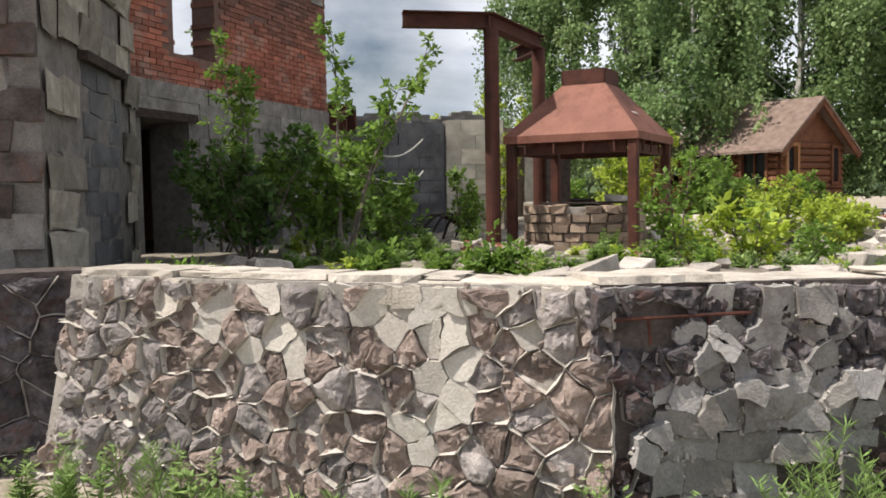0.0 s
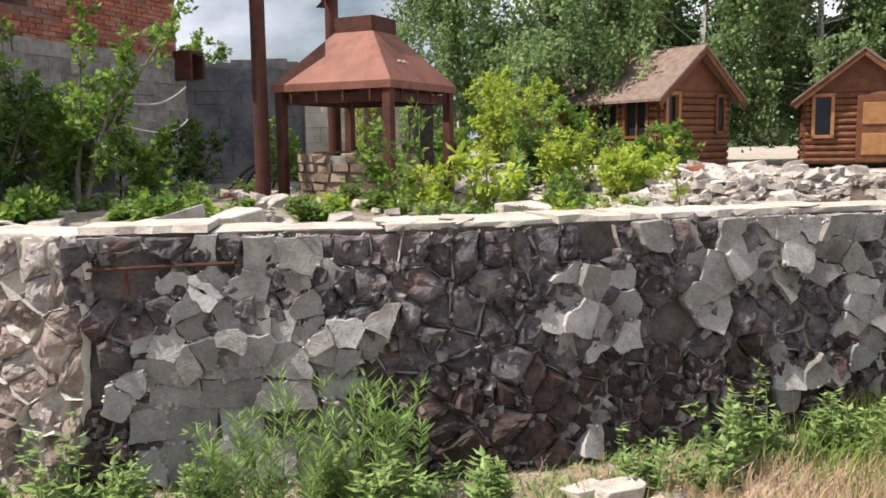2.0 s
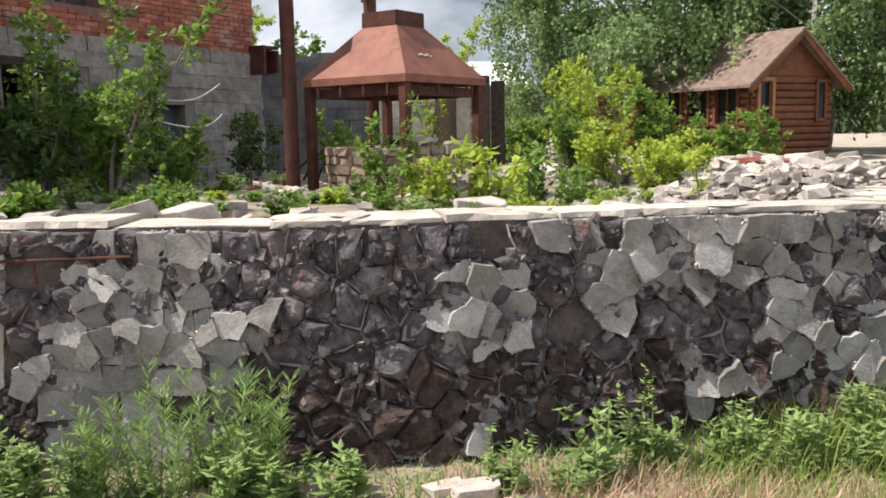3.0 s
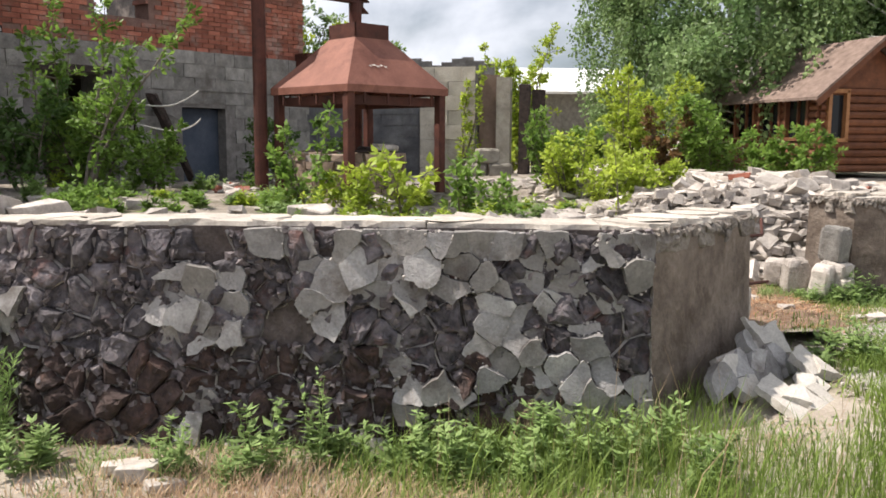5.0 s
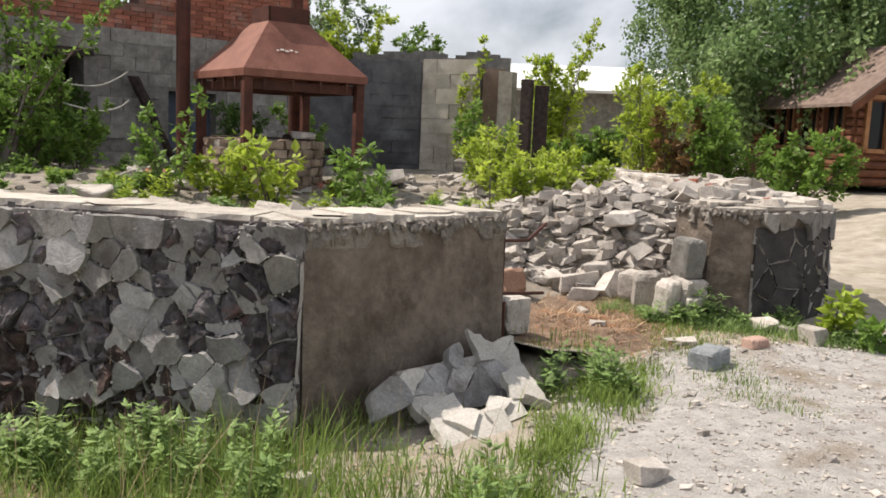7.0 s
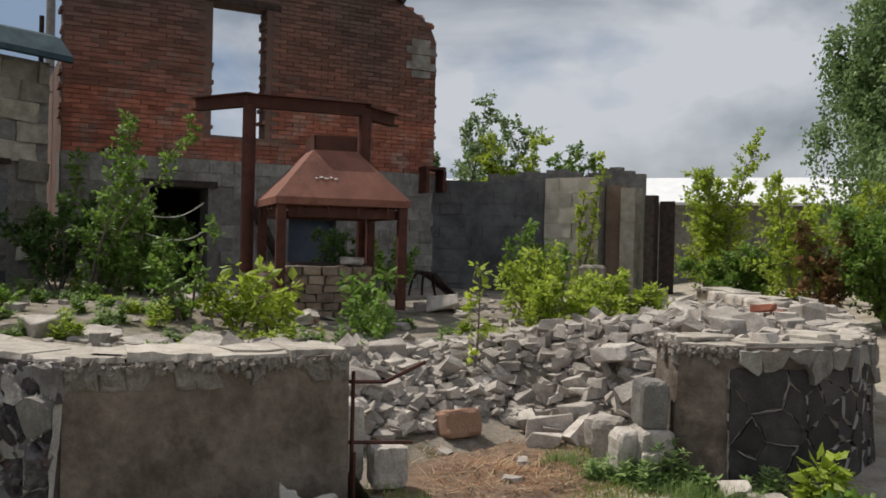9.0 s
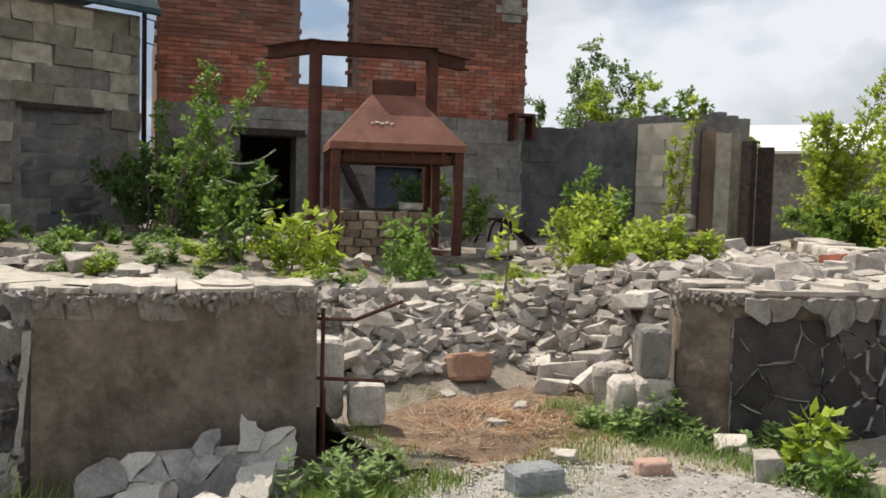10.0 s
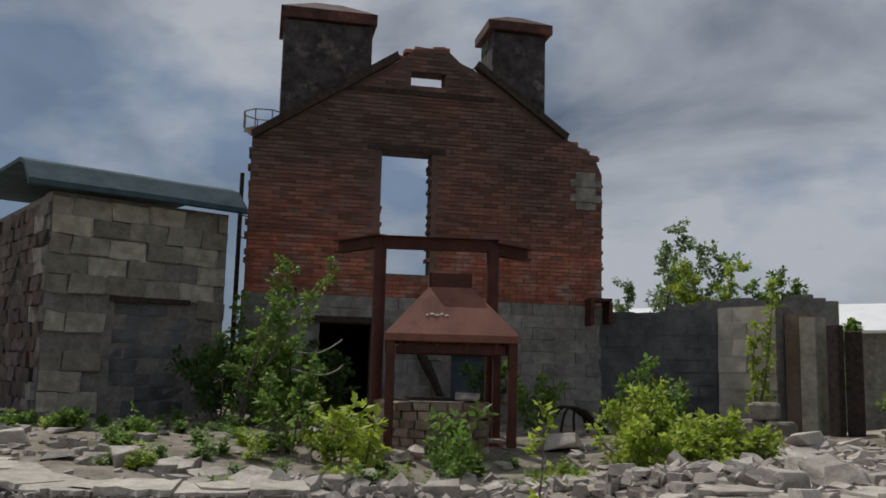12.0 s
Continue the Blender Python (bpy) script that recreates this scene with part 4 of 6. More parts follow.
# loose pieces on top of the front wall and across the terrace
for k in range(48):
    x, y = r.uniform(-2.0, 6.0), r.uniform(4.6, 9.0)
    if not in_poly(x, y, TERRACE) or r.random() < smooth((y - 5.2) / 3) * 0.6:
        continue
    drop_chunk(x, y, r.uniform(0.05, 0.15), r.choice(("chunk", "slab", "slab")), flat=True)
for k in range(44):
    a, rad = r.uniform(0, 6.3), r.uniform(0.75, 1.3)
    drop_chunk(1.4 + rad * math.cos(a), 9.3 + rad * math.sin(a), r.uniform(0.08, 0.22), r.choice(("chunk", "chunk", "slab", "brick")), flat=True)
for x, y, s, k in ((0.82, 5.2, 0.42, "chunk"), (1.15, 5.3, 0.36, "chunk"), (0.62, 5.15, 0.3, "chunk"), (-1.2, 6.2, 0.3, "chunk"), (-0.3, 6.0, 0.26, "slab"), (3.65, 6.5, 0.36, "slab"), (3.0, 6.0, 0.34, "chunk"), (2.4, 5.6, 0.3, "slab"), (3.35, 6.2, 0.4, "slab"), (2.6, 10.9, 0.4, "chunk"), (4.2, 5.9, 0.3, "slab"), (4.9, 6.1, 0.26, "slab")):
    drop_chunk(x, y, s, k, flat=True, tilt=12, label="large pale block of broken concrete")
for x, y, s in ((7.02, 7.23, 0.12), (6.9, 7.3, 0.08), (6.0, 8.2, 0.24), (6.4, 7.3, 0.12), (6.15, 7.75, 0.14), (7.3, 4.95, 0.2), (3.2, 3.7, 0.2), (3.4, 3.62, 0.17), (3.05, 3.75, 0.16), (5.9, 4.5, 0.14), (7.4, 8.16, 0.2), (7.73, 7.97, 0.26), (7.55, 8.1, 0.14)):
    drop_chunk(x, y, s, "chunk", ground_z if x > 7.2 or y < 5 else lambda a, b: max(ground_z(a, b), terrace_z(a, b)), flat=True, tilt=8, label="pale stone lying on the ground")


rl = Line(RIGHT)
for k in range(46):
    s = r.uniform(0.9, 5.6)
    q = rl.place(s, 0, -r.uniform(0.1, 0.75))
    drop_chunk(q.x, q.y, r.uniform(0.08, 0.26), r.choice(("chunk", "slab", "chunk", "brick" if k % 4 == 0 else "slab")), lambda a, b: TOP - 0.01, 10, flat=True, group="loose pieces on the far wall")


def cinder(x, y, z, turn, size, label, material=M_RUBBLE, tip=0):
    ob = base("cement_block", pose(x, y, z, tip, 0, turn), label, "block", "loose blocks by the gap")
    bm = bmesh.new()
    bmesh.ops.create_cube(bm, size=1, matrix=pose(0, 0, size[2] / 2) @ Matrix.Diagonal((*size, 1)))
    bmesh.ops.subdivide_edges(bm, edges=bm.edges[:], cuts=5, use_grid_fill=True)
    for v in bm.verts:
        c = v.co - Vector((0, 0, size[2] / 2))
        edge = sum(abs(c[i]) > size[i] * 0.49 for i in range(3))
        q = Vector((x * 7 + c.x * 19, y * 5 + c.y * 19, c.z * 19))
        v.co -= c * (0.05 * max(0, edge - 1) + (0.2 * abs(noise.noise(q)) if edge > 1 else 0.07 * noise.noise(q * 0.7)))
    part("body", bm, material, ob)
    return ob


cinder(6.0, 6.66, 0.29, 60, (0.21, 0.18, 0.24), "rough grey cement block at the wall end")
cinder(5.78, 6.52, 0.3, 62, (0.21, 0.18, 0.46), "rough grey cement block standing in the wall end")
for x, y, z, turn, size in ((6.5, 8.22, 0.25, 20, (0.2, 0.17, 0.3)), (6.7, 8.1, 0.2, 65, (0.24, 0.16, 0.33)), (6.36, 8.38, 0.3, -15, (0.17, 0.2, 0.22)), (6.86, 8.12, 0.2, 40, (0.15, 0.16, 0.22)), (6.8, 8.2, 0.18, 55, (0.24, 0.22, 0.37))):
    cinder(x, y, z, turn, size, "jagged broken stone of the wall stub", M_RUBBLE, tip=7)
cinder(6.8, 8.2, 0.54, 52, (0.19, 0.2, 0.3), "rough cement block standing upright by the gap", M_BLOCK, tip=4)
cinder(5.5, 7.88, 0.3, 75, (0.3, 0.17, 0.2), "reddish brown block on the rubble", mat("reddish_cement", (0.27, 0.15, 0.10), (0.38, 0.24, 0.17), 0.9, 5, 0.4), tip=-12)
cinder(7.23, 6.78, ground_z(7.23, 6.78) - 0.01, 73, (0.26, 0.17, 0.14), "grey cement block with a chipped top on the path", mat("grey_green_block", (0.17, 0.185, 0.195), (0.29, 0.305, 0.31), 0.9, 8, 0.5))
cinder(7.42, 7.42, ground_z(7.42, 7.42), 60, (0.17, 0.11, 0.075), "half buried pinkish brick on the path", mat("pink_brick", (0.36, 0.22, 0.17), (0.48, 0.33, 0.27), 0.9, 6, 0.4))
for k, (dx, dy, dz) in enumerate(((0, 0, 0), (0.45, 0.05, 0), (0.2, 0.02, 0.27))):
    cinder(1.5 + dx, 15.6 + dy, terrace_z(1.5, 15.6) - 0.03 + dz, 5 + 9 * k, (0.42, 0.3, 0.27), "pale block stacked by the pier", M_PALEBLOCK)

cinder(4.45, 6.3, terrace_z(4.45, 6.3) + 0.04, 25, (0.4, 0.28, 0.06), "pale cream slab lying tilted on the terrace rubble", M_CREAM, tip=13)
# row of blocks along the inner side of the far wall
for k in range(14):
    q, out = rl.at(3.0 + 0.43 * k)
    q = q - out * (0.52 + 0.03 * wob(k, 0.5))
    cinder(q.x, q.y, TOP - 0.2, math.degrees(math.atan2(out.y, out.x)) + 90 + 6 * wob(k, 2.0), (0.39, 0.2, 0.2), "pale concrete block in a row along the far wall", M_RUBBLE)

# steel rod frame in the gap
rod = base("reinforcing_rods", pose(6.06, 6.33, 0.2), "thin rusted steel rods tied to the wall end", "steel rods")
for a, b in (((0, 0, 0), (0, 0, 0.78)), ((-0.12, -0.12, 0.72), (0.1, 0.14, 0.72)), ((-0.1, -0.12, 0.4), (0.16, 0.3, 0.38)), ((0.1, 0.14, 0.72), (0.1, 0.45, 0.8)), ((0.02, 0, -0.05), (0.02, 0, 0.35))):
    g = Geo()
    g.cyl(a, b, 0.011, n=6)
    g.make("rod", M_RUST, rod)
rod2 = base("exposed_reinforcement", pose(0, 0, 0), "rusted reinforcing rods bared in the broken wall", "steel rods")
fl = Line(FRONT)
for s0, z0, s1, z1 in ((fl.s[4] - 0.02, 0.92, fl.s[4] + 0.72, 0.935), (fl.s[4] + 0.52, 0.935, fl.s[4] + 0.53, 0.76), (fl.s[4] + 0.22, 0.925, fl.s[4] + 0.23, 0.8), (fl.s[4] + 0.42, 0.7, fl.s[5] + 0.36, 0.1)):
    g = Geo()
    g.cyl(fl.place(s0, z0, 0.05), fl.place(s1, z1, 0.055), 0.009 if z0 > 0.7 else 0.004, n=6)
    g.make("rod", M_RUST, rod2)

# ---- fallen sheet of cladding ----
fallen = base("fallen_cladding", pose(0, 0, 0), "fallen sheet of cracked grey render leaning on the wall end", "cladding")


class Sheet:
    """A tilted plane on which broken plates lie."""

    def __init__(self, o, a, b):
        self.o, self.a, self.b = Vector(o), Vector(a) - Vector(o), Vector(b) - Vector(o)
        self.n = self.a.cross(self.b).normalized()
        self.a1, self.b1 = self.a.normalized(), self.b.normalized()

    def place(self, s, z, out):
        return self.o + self.a1 * s + self.b1 * z + self.n * out


r = random.Random(91)
for o, pa, pb, wide, tall, pale in (((5.95, 5.06, 0.08), (6.4, 5.98, 0.12), (5.74, 5.22, 0.44), 1.0, 0.46, False), ((6.42, 4.98, 0.03), (6.7, 5.68, 0.12), (6.14, 5.2, 0.19), 0.72, 0.42, True)):
    sheet = Sheet(o, pa, pb)
    g = Geo()
    for z in (0.12, tall * 0.62):
        for s in (0.2, wide * 0.8):
            g.v += [sheet.place(s, z, -0.05), sheet.place(s, z, 0.0)]
    g.f += [(0, 2, 3, 1), (4, 5, 7, 6), (0, 1, 5, 4), (2, 6, 7, 3), (1, 3, 7, 5), (0, 4, 6, 2)]
    g.make("backing", M_PALE if pale else M_MORTAR, fallen)
    for poly in cells(0, wide, 0, tall, 0.125, r, 0.5):
        cs, cz = sum(p[0] for p in poly) / len(poly), sum(p[1] for p in poly) / len(poly)
        edge = min(cs, wide - cs, tall - cz)
        if max(max(abs(p[0] - cs), abs(p[1] - cz)) for p in poly) > 0.13:
            continue
        if edge < 0.06 and r.random() < 0.5 or cz > tall * (0.8 + 0.5 * wob(cs, 1.0, 4.0)) or cs + 1.6 * cz < (0.14 if pale else 0.3):
            continue
        stone("plate", sheet, poly, M_PALE if pale or r.random() < 0.25 else M_PLATE, fallen, r.uniform(-0.02, 0.004), r.uniform(0.012, 0.05), r, 0.0, flat=True, tilt=0.12 if pale else 0.22)

# pale stone on the fire ring, bent wires by the bush, scrap by the yard wall
ob = new("pale_stone", CHUNKS[2])
ob.matrix_world = pose(2.02, 9.95, 1.45, 4, 3, 40) @ Matrix.Diagonal((0.26, 0.26, 0.26, 1))
tagged(ob, "pale rounded stone set on the fire ring", "stone")


def bent(name, pts, rad, material, label, category):
    cu = bpy.data.curves.new(name, "CURVE")
    cu.dimensions, cu.bevel_depth, cu.bevel_resolution = "3D", rad, 2
    sp = cu.splines.new("NURBS")
    sp.points.add(len(pts) - 1)
    for q, p in zip(sp.points, pts):
        q.co = (*p, 1)
    sp.use_endpoint_u, sp.order_u = True, 3
    cu.materials.append(material)
    return tagged(new(name, cu), label, category)


M_PIPE = mat("pale_bent_pipe", (0.36, 0.35, 0.33), (0.5, 0.49, 0.46), 0.6, 5, 0.0)
bent("bent_wire", [(-0.75, 8.9, 1.95), (-0.5, 9.1, 1.9), (-0.3, 9.3, 2.0), (-0.2, 9.4, 2.12)], 0.009, M_PIPE, "pale bent wire sticking up before the house", "wire")
bent("bent_wire", [(-0.75, 8.9, 1.72), (-0.5, 9.1, 1.62), (-0.28, 9.35, 1.66), (-0.2, 9.42, 1.78)], 0.009, M_PIPE, "pale bent wire sticking up before the house", "wire")
bent("bent_wire_stake", [(-0.78, 8.88, 0.85), (-0.76, 8.9, 1.4), (-0.75, 8.9, 1.97)], 0.012, M_CHAR, "thin dark stake with wires", "stake")
for k in range(5):
    a = k * 0.5
    bent("scrap_pipe", [(-0.6 + 0.2 * k, 13.0 + 0.1 * k, 0.84), (-0.3 + 0.15 * k, 13.1, 1.25 + 0.1 * math.sin(a)), (0.1 + 0.12 * k, 13.3, 1.2 - 0.06 * k), (0.5, 13.4 + 0.05 * k, 0.84)], 0.02, M_CHAR, "dark bent scrap pipe lying by the yard wall", "scrap pipe")

# ---- plants ----


def rand_dir(r, up=0.0):
    v = Vector((r.gauss(0, 1), r.gauss(0, 1), r.gauss(0, 1) + up))
    return v.normalized()


def branch(g, p, way, length, rad, r, bend=0.15, n=4):
    """A tapered, bent stem; returns the points along it."""
    pts = [Vector(p)]
    d = Vector(way).normalized()
    for i in range(n):
        d = (d + rand_dir(r) * bend).normalized()
        q = pts[-1] + d * (length / n)
        g.cyl(pts[-1], q, rad * (1 - i / (n + 0.3)), rad * (1 - (i + 1) / (n + 0.3)), 5, cap=False)
        pts.append(q)
    return pts


def sapling(name, x, y, z, height, spread, stems, twigs, leaves, leaf, material, label, category, seed, bark=M_BARK, droop=0.3, group="", low=0.15):
    r = random.Random(seed)
    t = base(name, pose(x, y, z - 0.03), label, category, group)
    wood, crown = Geo(), Geo()
    for s in range(stems):
        a = r.uniform(0, 6.28)
        lean = r.uniform(0.1, 1.0) * spread / max(height, 0.1)
        way = Vector((math.cos(a) * lean, math.sin(a) * lean, 1))
        h = height * r.uniform(0.65, 1.0) if s else height
        o = Vector((math.cos(a), math.sin(a), 0)) * spread * 0.12 * r.random() if stems > 1 else Vector((0, 0, 0))
        pts = branch(wood, o, way, h, 0.006 + 0.009 * height, r, 0.12, 6)
        for k in range(twigs):
            u = low + (1 - low) * (k + r.random()) / twigs
            i = min(5, int(u * 6))
            p = pts[i].lerp(pts[i + 1], u * 6 - i)
            d = rand_dir(r, 0.25)
            d.z = abs(d.z) * 0.6 + 0.1
            ln = spread * (1.05 - 0.75 * u) * r.uniform(0.35, 0.8)
            tp = branch(wood, p, d, ln, 0.003 + 0.002 * height, r, 0.25, 3)
            for _ in range(leaves):
                v = r.random() ** 0.7 * 3
                j = min(2, int(v))
                q = tp[j].lerp(tp[j + 1], v - j)
                w = rand_dir(r, -droop)
                w = (w + d * 0.6).normalized()
                sz = leaf * r.uniform(0.55, 1.25)
                crown.leaf(q + w * leaf * 0.25, w, (Vector((0, 0, 1)) + rand_dir(r) * 0.7).normalized(), sz, sz * 0.62)
    tagged(wood.make("stem", bark, t), kind="stuff")
    crown.make("leaves", material, t)
    return t


tz = terrace_z
sapling("sapling", -0.95, 8.2, tz(-0.95, 8.2), 2.55, 0.75, 3, 20, 24, 0.085, M_LEAF, "tall leafy sapling before the block outhouse", "sapling", 1)
sapling("sapling", -1.94, 8.9, tz(-1.94, 8.9), 2.5, 0.7, 3, 18, 20, 0.09, M_LEAF, "tall leafy sapling beside the house wall", "sapling", 44)
sapling("bush", -1.85, 8.3, tz(-1.85, 8.3), 1.35, 0.9, 5, 16, 34, 0.085, M_LEAFDARK, "dense dark green bush in the outhouse shade", "bush", 2)
sapling("bush", -1.25, 8.75, tz(-1.25, 8.75), 1.35, 0.8, 6, 15, 30, 0.09, M_LEAF, "rounded leafy green bush on the terrace", "bush", 3)
sapling("bush", -0.5, 8.9, tz(-0.5, 8.9), 0.85, 0.6, 4, 12, 30, 0.08, M_LEAF, "low green bush before the house door", "bush", 4)
sapling("bush", -2.6, 10.2, tz(-2.6, 10.2), 1.3, 0.8, 4, 12, 40, 0.09, M_LEAFDARK, "dark green bush at the house wall", "bush", 41)
sapling("bush", -0.9, 12.2, tz(-0.9, 12.2), 1.1, 0.7, 4, 12, 34, 0.08, M_LEAFDARK, "green bush growing at the house foot", "bush", 42)
sapling("sapling", 0.34, 12.3, tz(0.34, 12.3), 1.1, 0.5, 3, 13, 24, 0.085, M_LEAF, "green sapling behind the barbecue", "sapling", 5)
sapling("sapling", 2.88, 8.2, tz(2.88, 8.2), 0.85, 0.4, 3, 11, 7, 0.13, M_LEAFLIME, "young maple sapling with broad lime green leaves", "sapling", 6)
sapling("sapling", 2.14, 7.75, tz(2.14, 7.75), 1.0, 0.42, 3, 13, 13, 0.08, M_LEAF, "slender green sapling on the terrace", "sapling", 7)
sapling("bush", 2.35, 8.2, tz(2.35, 8.2), 0.55, 0.5, 5, 10, 15, 0.075, M_LEAFLIME, "low lime green bush before the fire ring", "bush", 45)
sapling("sapling", 3.27, 8.93, tz(3.27, 8.93), 0.85, 0.4, 3, 12, 8, 0.11, M_LEAF, "young green sapling before the barbecue", "sapling", 8)
sapling("sapling", 4.93, 8.7, tz(4.93, 8.7), 1.0, 0.24, 1, 10, 9, 0.085, M_LEAFLIME, "slender sapling with sparse leaves in the rubble", "sapling", 9)
sapling("bush", 3.78, 11.3, tz(3.78, 11.3), 1.12, 0.5, 8, 13, 18, 0.075, M_LEAF, "bright green bush in the rubble", "bush", 10)
sapling("bush", 4.1, 10.75, tz(4.1, 10.75), 0.85, 0.55, 8, 12, 18, 0.07, M_LEAFLIME, "bright yellow green bush in the rubble", "bush", 46)
sapling("bush", 4.6, 10.9, tz(4.6, 10.9), 0.7, 0.55, 8, 11, 17, 0.07, M_LEAFLIME, "bright yellow green bush in the rubble", "bush", 11)
sapling("bush", 5.15, 11.0, tz(5.15, 11.0), 0.5, 0.5, 7, 9, 15, 0.065, M_LEAFLIME, "low yellow green bush among broken concrete", "bush", 12)
sapling("bush", 4.65, 10.0, tz(4.65, 10.0), 0.62, 0.4, 6, 11, 14, 0.065, M_LEAFLIME, "loose lime green bush at the edge of the rubble", "bush", 47)
sapling("bush", 4.95, 10.4, tz(4.95, 10.4), 0.5, 0.4, 6, 10, 14, 0.065, M_LEAFLIME, "loose lime green bush at the edge of the rubble", "bush", 48)
sapling("bush", 3.7, 8.7, tz(3.7, 8.7), 0.55, 0.4, 5, 10, 13, 0.075, M_LEAF, "small green bush before the fire ring", "bush", 49)
sapling("sapling", 1.01, 16.2, tz(1.01, 16.2), 2.55, 0.36, 2, 20, 20, 0.085, M_LEAFLIME, "slender pale green sapling before the pier", "sapling", 14)
sapling("bush", 0.4, 6.6, tz(0.4, 6.6), 0.22, 0.5, 6, 8, 20, 0.07, M_LEAF, "low ground ivy on the terrace edge", "bush", 15)
sapling("bush", -0.5, 6.1, tz(-0.5, 6.1), 0.2, 0.45, 6, 8, 20, 0.07, M_LEAF, "low ground ivy on the terrace edge", "bush", 16)
sapling("bush", -1.7, 5.6, tz(-1.7, 5.6), 0.22, 0.45, 6, 8, 20, 0.07, M_LEAF, "low ground ivy on the terrace edge", "bush", 17)
sapling("bush", 4.1, 18.6, 0.5, 2.7, 1.3, 8, 24, 34, 0.1, M_LEAFLIME, "tall green thicket beyond the terrace", "bush", 18)
sapling("bush", 5.6, 18.2, 0.5, 2.0, 1.3, 8, 22, 34, 0.1, M_LEAF, "dense dark green thicket beyond the terrace", "bush", 19)
sapling("bush", 4.7, 17.9, 0.5, 1.7, 0.7, 3, 16, 30, 0.12, M_LEAFRED, "browned dry shrub in the thicket", "bush", 20)
sapling("bush", 2.7, 19.5, 0.5, 1.5, 1.2, 8, 18, 34, 0.1, M_LEAF, "dark green bush behind the gate post", "bush", 21)
sapling("bush", 6.9, 17.4, 0.6, 1.3, 1.1, 6, 12, 40, 0.11, M_LEAF, "green bush beside the garden house", "bush", 22)
sapling("sapling", 7.8, 8.12, ground_z(7.8, 8.12), 0.4, 0.16, 2, 7, 10, 0.095, M_LEAFLIME, "bright green weed shrub by the dark wall", "weed shrub", 23)
sapling("sapling", 8.1, 8.0, ground_z(8.1, 8.0), 0.26, 0.22, 3, 6, 10, 0.075, M_LEAF, "low green weed shrub by the dark wall", "weed shrub", 24)
sapling("tree", -6.7, 21.7, 0.3, 5.7, 2.0, 6, 40, 40, 0.13, M_LEAFBIRCH, "slim grey-green tree behind the yard wall", "tree", 25)
sapling("tree", -4.4, 21.9, 0.3, 4.4, 1.7, 8, 30, 50, 0.13, M_LEAFLIME, "yellow green tree behind the yard wall", "tree", 26)
sapling("tree", -3.0, 23.2, 0.3, 4.1, 1.5, 7, 28, 50, 0.13, M_LEAF, "green tree behind the yard wall", "tree", 27)
sapling("tree", 0.55, 22.7, 0.3, 4.1, 1.5, 7, 34, 36, 0.11, M_LEAFLIME, "open yellow green tree by the yard", "tree", 28)
sapling("tree", -3.6, 14.6, 0.3, 3.9, 0.8, 2, 14, 20, 0.13, M_LEAFDARK, "sapling grown up inside the roofless house", "tree", 29)


def birch(x, y, z, height, spread, seed, label, strands=230):
    """A weeping birch: pale trunk, rising limbs, hanging strands of small leaves."""
    r = random.Random(seed)
    t = base("birch_tree", pose(x, y, z - 0.05), label, "tree", "weeping birches behind the garden houses")
    wood, crown = Geo(), Geo()
    pts = branch(wood, (0, 0, 0), (0.03, 0.02, 1), height, 0.16, r, 0.05, 8)
    for k in range(strands):
        # every limb end carries a tuft of eight strands
        if k % 8 == 0:
            u = 0.2 + 0.78 * r.random()
            i = min(7, int(u * 8))
            p = pts[i].lerp(pts[i + 1], u * 8 - i)
            a = r.uniform(0, 6.28)
            reach = spread * (1.2 - 0.75 * u) * r.uniform(0.4, 1.0)
            tip = p + Vector((math.cos(a) * reach, math.sin(a) * reach, reach * r.uniform(0.1, 0.5)))
            wood.cyl(p, tip, 0.03, 0.008, 5, cap=False)
        q = tip + Vector((r.gauss(0, 0.3), r.gauss(0, 0.3), r.gauss(0, 0.12)))
        # the hanging strand
        hang = min(q.z - 0.9 - r.random() * 0.8, r.uniform(0.5, 2.7))
        sway = Vector((r.uniform(-0.16, 0.16), r.uniform(-0.16, 0.16), -1))
        n = int(40 * max(0.5, hang)) + 22
        for _ in range(n):
            v = r.random() ** 1.5
            wide = 0.17 - 0.11 * v
            c = q + sway * hang * v + Vector((r.gauss(0, wide), r.gauss(0, wide), r.gauss(0, 0.06)))
            w = rand_dir(r, -1.0)
            s = r.uniform(0.09, 0.17)
            crown.leaf(c, w, rand_dir(r), s, s * 0.7)
    wood.make("trunk", M_BIRCH, t)
    crown.make("crown", M_LEAFBIRCH, t)
    return t


b1 = birch(5.6, 27.0, 0.4, 9.5, 3.2, 1, "weeping birch with long hanging leafy strands", 400)
b2 = birch(10.2, 25.6, 0.5, 10.0, 3.4, 2, "weeping birch with long hanging leafy strands", 400)
for x, y, s, turn, src in ((8.0, 29.0, 1.1, 70, b2),  (13.6, 24.6, 1.0, 150, b1), (17.2, 23.4, 1.0, 220, b2), (12.0, 29.5, 1.15, 300, b1), (16.5, 28.0, 1.1, 20, b2), (21.0, 25.0, 1.1, 120, b1), (3.5, 27.6, 0.85, 200, b1)):
    src.scale = (s, s, s)
    copy_thing(src, pose(x, y, 0.4, 0, 0, turn))
    src.scale = (1, 1, 1)

birch(6.3, 21.9, 0.4, 7.2, 1.9, 7, "slim weeping birch hanging over the garden house roof", 230)

